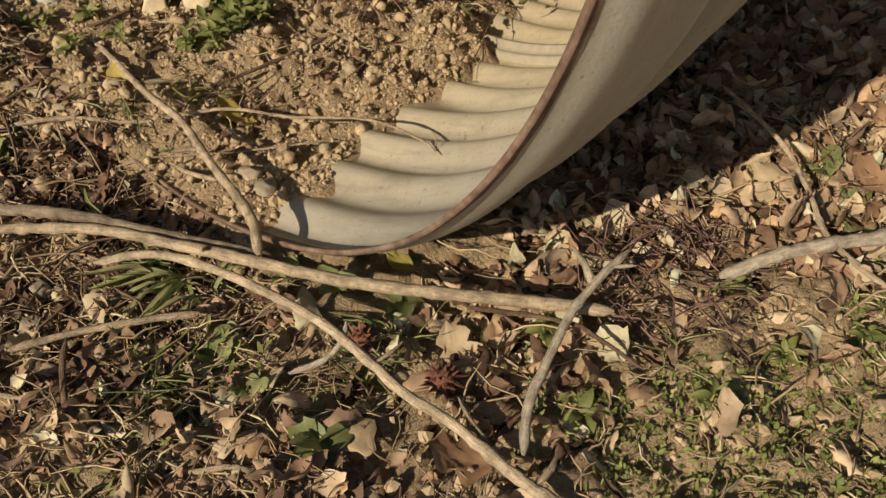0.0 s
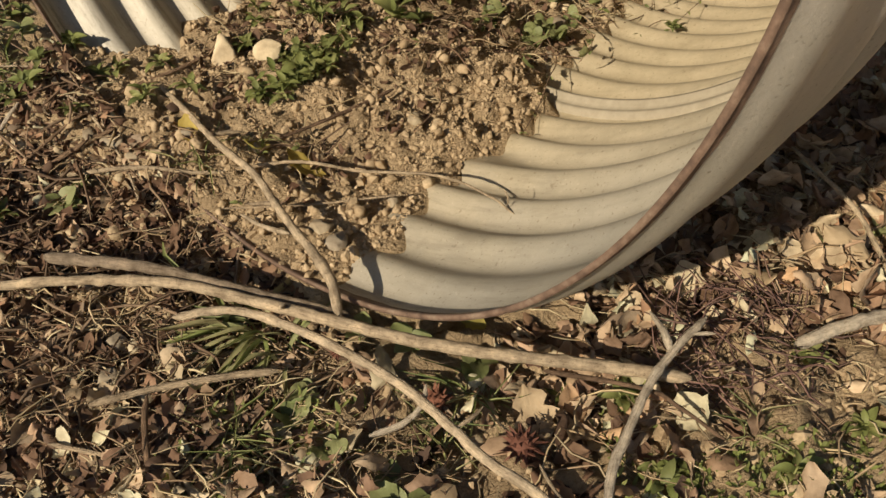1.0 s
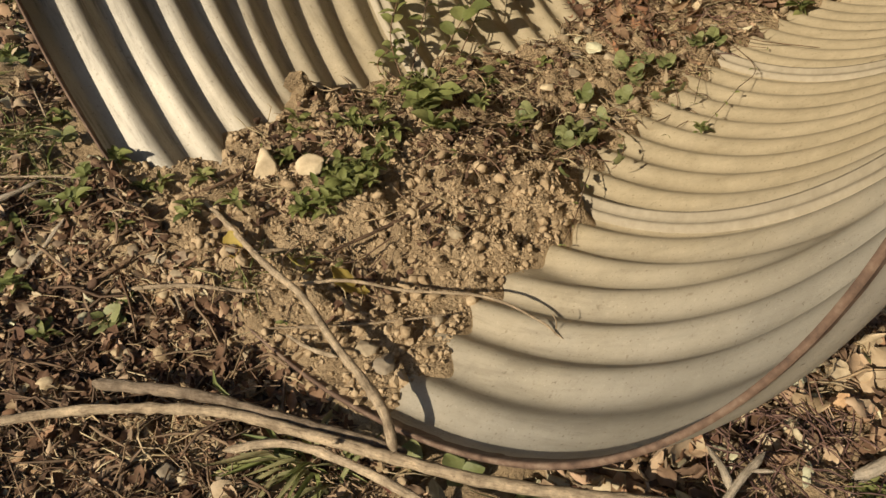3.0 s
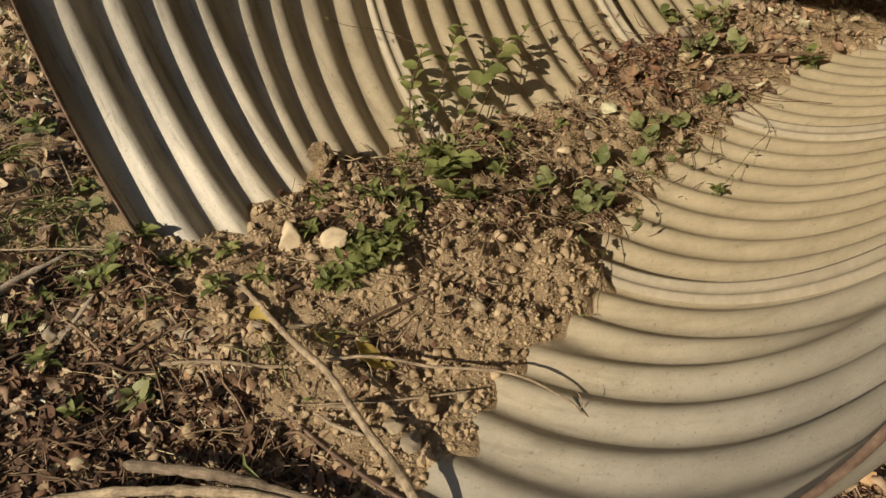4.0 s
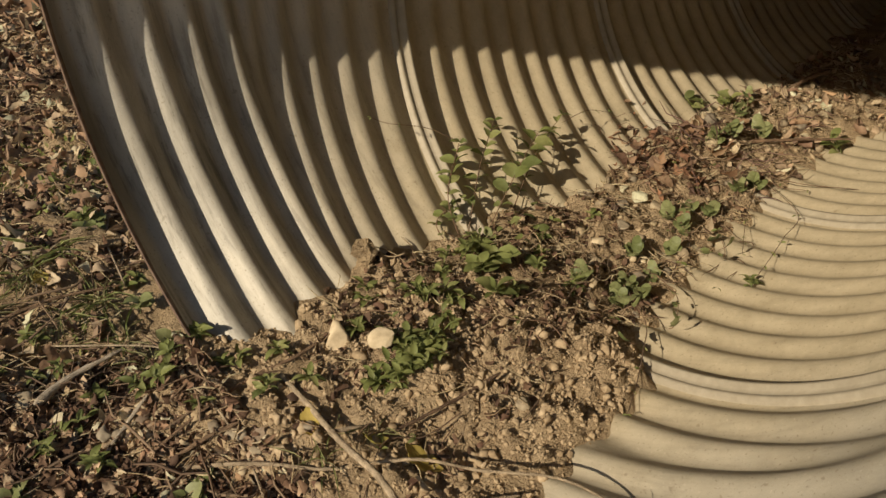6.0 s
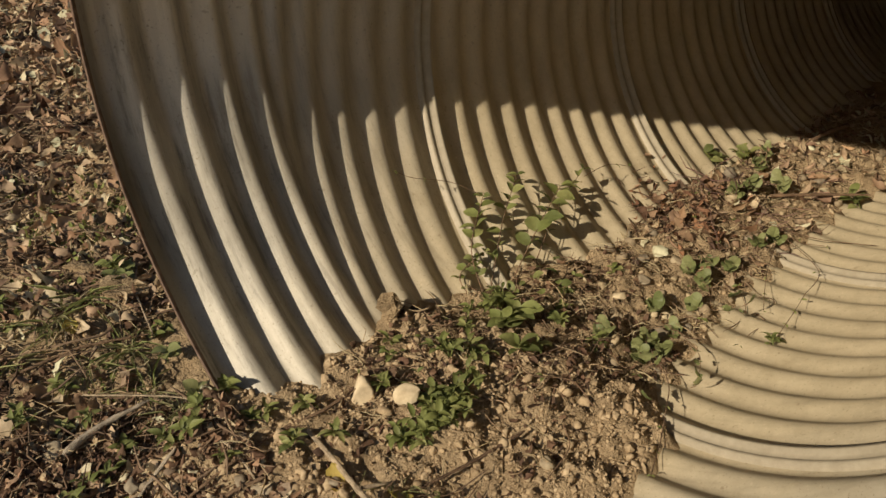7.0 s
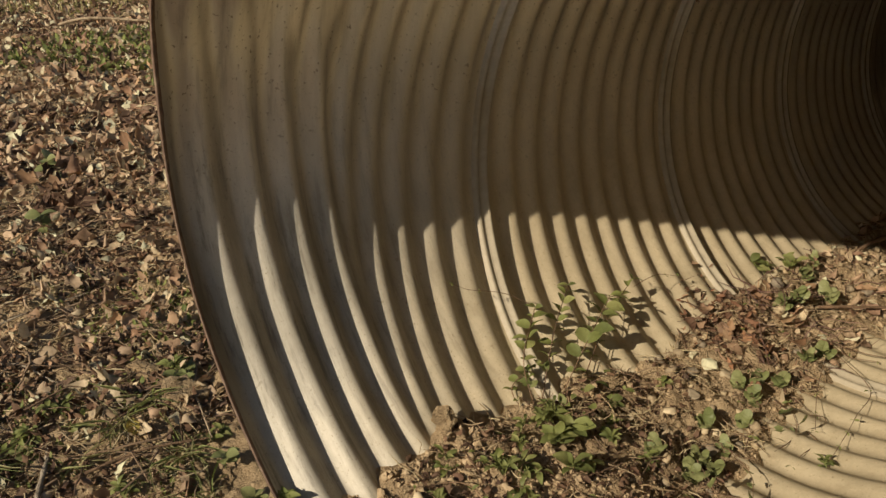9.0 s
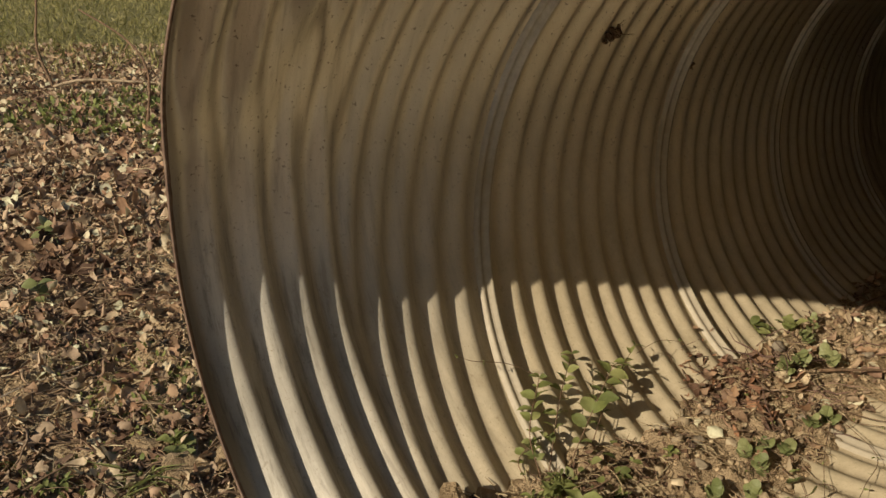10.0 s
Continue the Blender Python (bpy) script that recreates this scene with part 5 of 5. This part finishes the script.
mossy = lambda x, y: (x > 0.13) & (y < 0.575 + 0.06 * (lattice(x * 9, y * 9, 44) - 0.5)) & (np.random.RandomState(8).rand(len(x)) < 0.86)
right_side = lambda x, y, s, q: outside(x, y, s, q) & ~mossy(x, y) & (q > 0.13 + 0.08 * lattice(x * 20, y * 20, 45))
p = place(R, 5200, -0.15, 0.95, 0.25, 1.3, lambda x, y, s, q: right_side(x, y, s, q) & (R.rand(len(x)) < 0.2 + step(y + 0.4 * x, 0.44, 0.56)))
litter("leaf_litter", p, 0.014, 0.044, R, "thick layer of curled brown dead leaves beside the pipe", None, 0.004, 0.65, 7)
p = place(R, 3200, -0.6, 0.6, 0.2, 0.58, lambda x, y, s, q: outside(x, y, s, q) & (s < -0.1) & ~mossy(x, y))
litter("leaf_scraps", p, 0.008, 0.028, R, "broken scraps of dead leaves on soil")
p = place(R, 4200, -0.8, 0.1, 0.5, 1.0, lambda x, y, s, q: clod_zone(x, y, s, q) & (R.rand(len(x)) < 0.25 + 0.75 * step(-q, -0.05, 0.25)))
litter("leaf_crumbs", p, 0.006, 0.022, R, "few dead leaf scraps on pebbly soil")
p = place(R, 2700, -0.3, 1.1, 1.1, 2.6, lambda x, y, s, q: in_silt(x, y, s, q) & (s > 0.8 + 0.5 * R.rand(len(x))))
litter("washed_leaves", p, 0.012, 0.040, R, "dead leaves and scraps washed into the pipe")
left_side = lambda x, y, s, q: (q < -0.60) | ((s < -0.02) & (q < -0.5))
p = place(R, 5600, -1.9, -0.5, 0.6, 2.6, lambda x, y, s, q: left_side(x, y, s, q) & (lattice(x * 4 + 9, y * 4, 31) > 0.22) & (R.rand(len(x)) < 0.35 + 0.65 * step(y - 0.55 * (x + 0.6), 1.15, 1.5)))
litter("leaf_litter_beside_pipe", p, 0.013, 0.040, R, "layer of curled brown dead leaves beside the pipe", None, 0.006, 0.75)
p = place(R, 14000, -4.5, -1.0, 2.2, 6.5, left_side, 1.4)
litter("leaf_litter_behind_pipe", p, 0.020, 0.056, R, "wide drift of brown dead leaves before a lawn", None, 0.008, 0.75)

# dark scraps: rotting leaves, and shade in the gaps put in as colour
MOULD_AND_SHADE = scattered("leaf_mould_and_shade", [(0.10, 0.06, 0.038), (0.17, 0.10, 0.06), (0.065, 0.04, 0.028), (0.22, 0.135, 0.08), (0.12, 0.065, 0.042)], 0.8, 70, 0.05)
p = place(R, 8500, -0.85, 0.0, 0.42, 1.0, lambda x, y, s, q: clod_zone(x, y, s, q) & (lattice(x * 13 + 3, y * 13, 51) + 0.5 * step(-q, -0.08, 0.16) > 0.44))
litter("mould_scraps", p, 0.006, 0.024, R, "dark rotting leaf scraps on soil, also standing in for shade", MOULD_AND_SHADE)
p = place(R, 9000, -1.7, -0.5, 0.6, 2.0, lambda x, y, s, q: left_side(x, y, s, q) & (lattice(x * 9 + 3, y * 9, 52) > 0.45))
litter("mould_beside_pipe", p, 0.008, 0.026, R, "dark rotting leaf scraps beside the pipe, also standing in for shaded gaps", MOULD_AND_SHADE)
p = place(R, 8000, -4.5, -1.0, 1.9, 5.6, lambda x, y, s, q: left_side(x, y, s, q) & (lattice(x * 5 + 3, y * 5, 53) > 0.42), 1.4)
litter("mould_behind_pipe", p, 0.02, 0.06, R, "dark scraps behind the pipe, put in for shaded gaps between leaves", MOULD_AND_SHADE)
p = place(R, 1500, -0.15, 0.95, 0.25, 1.2, right_side)
litter("mould_under_leaves", p, 0.012, 0.036, R, "dark rotting leaves under drier ones", MOULD_AND_SHADE, 0.0)
p = place(R, 3000, -0.65, 0.35, 0.2, 0.56, lambda x, y, s, q: outside(x, y, s, q) & (s < -0.1) & (lattice(x * 11 + 3, y * 11, 54) > 0.4) & ~mossy(x, y))
litter("mould_before_pipe", p, 0.006, 0.024, R, "dark rotting leaf scraps before the pipe mouth, also standing in for shade", MOULD_AND_SHADE)
R2 = np.random.RandomState(77)
p = place(R2, 3600, -0.4, 0.4, 0.75, 1.7, lambda x, y, s, q: in_silt(x, y, s, q) & (q < 0.03) & (lattice(x * 10 + 7, y * 10, 57) + 0.35 * step(-q, -0.02, 0.2) > 0.62))
litter("mould_on_silt", p, 0.005, 0.018, R2, "dark rotting leaf scraps on the silt bank", MOULD_AND_SHADE)
p = place(R2, 900, -0.4, 0.4, 0.75, 1.7, lambda x, y, s, q: in_silt(x, y, s, q) & (q < 0.02))
straws("stems_on_silt", p, 0.02, 0.09, R2, "fine dry stems and roots on the silt bank", None, 0.25, 1.0)
p = place(R2, 520, -0.3, 1.0, 1.1, 2.4, lambda x, y, s, q: in_silt(x, y, s, q) & (s > 0.35))
lumps("stone_chips", p, np.clip(R2.lognormal(-5.0, 0.4, len(p)), 0.003, 0.013), R2, "flat tan and grey stone chips lying on silt", PEBBLE, 2, "pebbles", rough_by=0.26)
REDDISH = scattered("reddish_dead_leaves", [(0.22, 0.115, 0.07), (0.36, 0.19, 0.10), (0.15, 0.085, 0.055), (0.42, 0.28, 0.17), (0.11, 0.065, 0.045)], 0.7, 70, 0.12)
p = place(R2, 620, 0.02, 0.40, 1.5, 1.95, lambda x, y, s, q: R2.rand(len(x)) < 1.25 - np.hypot((x - 0.19) / 0.11, (y - 1.70) / 0.16))
p[:, 2] += R2.rand(len(p)) * 0.012
litter("reddish_leaf_drift", p, 0.010, 0.034, R2, "small drift of reddish brown dead leaves on silt", REDDISH)
p = place(R2, 420, 0.02, 0.45, 1.5, 1.95, lambda x, y, s, q: R2.rand(len(x)) < 1.25 - np.hypot((x - 0.19) / 0.12, (y - 1.70) / 0.17))
straws("stems_in_leaf_drift", p, 0.03, 0.11, R2, "thin dark stems tangled in a drift of dead leaves", MOULD_AND_SHADE, 0.35, 1.3)
STEMS_DARK = scattered("dark_twiglets", [(0.13, 0.085, 0.055), (0.20, 0.135, 0.085), (0.27, 0.19, 0.12), (0.09, 0.06, 0.042)], 0.85, 90)
p = place(R, 800, -0.85, 0.0, 0.45, 1.02, clod_zone)
straws("twiglets_on_soil", p, 0.03, 0.13, R, "dark broken twiglets on pebbly soil", STEMS_DARK, 0.12, 1.7)
p = place(R, 900, -1.7, -0.5, 0.6, 2.0, left_side)
straws("twiglets_beside_pipe", p, 0.04, 0.18, R, "dark broken twiglets beside the pipe", STEMS_DARK, 0.12, 1.9)
apart = lambda x, y, s, q: (s < -0.30) | (np.abs(q) > 0.65)
p = place(R, 15000, -5.5, 4.0, -4.0, 5.5, lambda x, y, s, q: apart(x, y, s, q) & ~((x > -1.9) & (x < 0.9) & (y > 0.2) & (y < 2.2)) & ~((x < -1.0) & (y > 2.2)) & (R.rand(len(x)) < 1.1 - 0.25 * np.hypot(x, y - 0.8)))
litter("leaf_litter_around", p, 0.025, 0.065, R, "thinning scatter of dead leaves round the pipe")
p = place(R, 26000, -8, 7, -7, 8, lambda x, y, s, q: apart(x, y, s, q) & ~((x > -4.5) & (x < 0.9) & (y > 0.2) & (y < 5.5)) & (R.rand(len(x)) < 0.25 * np.hypot(x, y - 0.8) - 0.25))
GRASS_AT = p
p = place(R, 3600, -0.6, 0.6, 0.2, 0.62, lambda x, y, s, q: outside(x, y, s, q) & (s < -0.03))
straws("dry_straw", p, 0.015, 0.065, R, "dry straw and thin twigs on the ground")
p = place(R, 1500, -0.85, 0.1, 0.5, 1.05, clod_zone)
straws("straw_on_soil", p, 0.015, 0.07, R, "sparse dry straw on pebbly soil")
p = place(R, 600, 0.0, 0.7, 0.4, 0.9, right_side)
straws("twiglets", p, 0.03, 0.10, R, "dry twiglets and stems in dead leaves", None, 0.3, 1.2)
STEMS = scattered("dark_red_stems", [(0.15, 0.085, 0.07), (0.22, 0.13, 0.10), (0.10, 0.06, 0.05), (0.27, 0.17, 0.12)], 0.8, 70)
p = place(R, 150, 0.13, 0.30, 0.50, 0.66, lambda x, y, s, q: outside(x, y, s, q) & (np.hypot(x - 0.205, y - 0.575) < 0.085))
p[:, 2] += R.rand(len(p)) * 0.02
straws("stem_tangle", p, 0.03, 0.09, R, "tangle of thin dark red dry stems on leaf litter", STEMS, 0.4, 1.1)
p = place(R, 260, -0.3, 1.0, 1.4, 2.1, lambda x, y, s, q: in_silt(x, y, s, q) & (s > 1.0) & (s < 1.6))
p[:, 2] += R.rand(len(p)) * 0.03
straws("washed_vines", p, 0.05, 0.16, R, "tangle of reddish dry vines in the pipe", STEMS, 0.35, 1.3)
p = place(R, 2600, -0.3, 1.0, 1.1, 2.4, lambda x, y, s, q: in_silt(x, y, s, q) & (s > 0.45))
straws("washed_stems", p, 0.02, 0.08, R, "dry stems and vines washed into the pipe", None, 0.3)
p = place(R, 5600, -1.9, -0.45, 0.6, 2.4, left_side)
straws("straw_beside_pipe", p, 0.02, 0.09, R, "dry straw and twigs beside the pipe")
p = place(R, 1800, -4.0, -1.0, 2.2, 5.5, left_side, 1.3)
straws("straw_behind_pipe", p, 0.06, 0.25, R, "dry straw and twigs behind the pipe", None, 0.1, 2.0)


def small_leaves(name, pts, lo, hi, mat, label, slim=0.55, tilt=0.6, rise=0.6):
    n = len(pts)
    length = R.uniform(lo, hi, n)
    v, f = leaf_sheet(n, length, length * R.uniform(slim * 0.8, slim * 1.2, n), R.normal(0.5, 0.5, n), R.normal(0.3, 0.3, n), np.zeros(n), R, 5, 3)
    rot = turns(R.uniform(0, 6.283, n), np.abs(R.normal(0.3, tilt, n)), R.normal(0, 0.4, n))
    at = pts + np.stack([np.zeros(n), np.zeros(n), R.rand(n) * length * rise], -1)
    v = np.einsum("nij,nkj->nki", rot, v) + at[:, None]
    f = (f[None] + (np.arange(n) * 15)[:, None, None]).reshape(-1, 4)
    return stuff(name, v.reshape(-1, 3), f, mat, label, "grass" if slim < 0.2 else "ground cover")


p = place(R, 9000, 0.12, 0.62, 0.25, 0.64, lambda x, y, s, q: outside(x, y, s, q) & (lattice(x * 12, y * 12 + 5, 33) > 0.38) & (y < 0.62 - 0.15 * np.abs(x - 0.3)))
small_leaves("ground_cover", p, 0.0035, 0.009, GREEN, "mat of tiny green clover-like leaves and moss")
p = place(R, 800, 0.10, 0.62, 0.22, 0.60, lambda x, y, s, q: outside(x, y, s, q))
straws("clippings", p, 0.010, 0.035, R, "short dry clippings in the moss", None, 0.25)
p = place(R, 8000, -1.8, -0.45, 0.6, 1.7, lambda x, y, s, q: left_side(x, y, s, q) & (lattice(x * 7 + 3, y * 7 + 5, 34) > 0.52))
small_leaves("green_patches", p, 0.006, 0.016, GREEN, "patches of tiny green weeds beside the pipe")
p = place(R, 3000, -0.6, 0.15, 0.2, 0.5, lambda x, y, s, q: lattice(x * 11 + 3, y * 11 + 5, 35) > 0.62)
small_leaves("green_specks", p, 0.005, 0.014, GREEN, "tiny green weeds in dry litter", 0.3)
p = place(R, 9500, -3.6, -1.4, 2.4, 5.2, lambda x, y, s, q: left_side(x, y, s, q) & (lattice(x * 3 + 3, y * 3 + 5, 36) + 0.9 * np.exp(-((x + 2.35) / 0.45) ** 2 - ((y - 3.95) / 0.5) ** 2) > 0.78))
small_leaves("ivy_patch", p, 0.014, 0.036, GREEN, "patch of dark green ivy in dead leaves", 0.7)
p = place(R, 30000, -11, -1.4, 4.0, 15, lambda x, y, s, q: left_side(x, y, s, q) & (lattice(x * 1.2 + 3, y * 1.2 + 5, 37) < step(y, 3.6, 6.5)), 1.3)
p = np.concatenate([p, GRASS_AT])
small_leaves("lawn", p, 0.04, 0.10, LAWN, "short yellow-green lawn in the distance", 0.12, 0.5, 0.2)
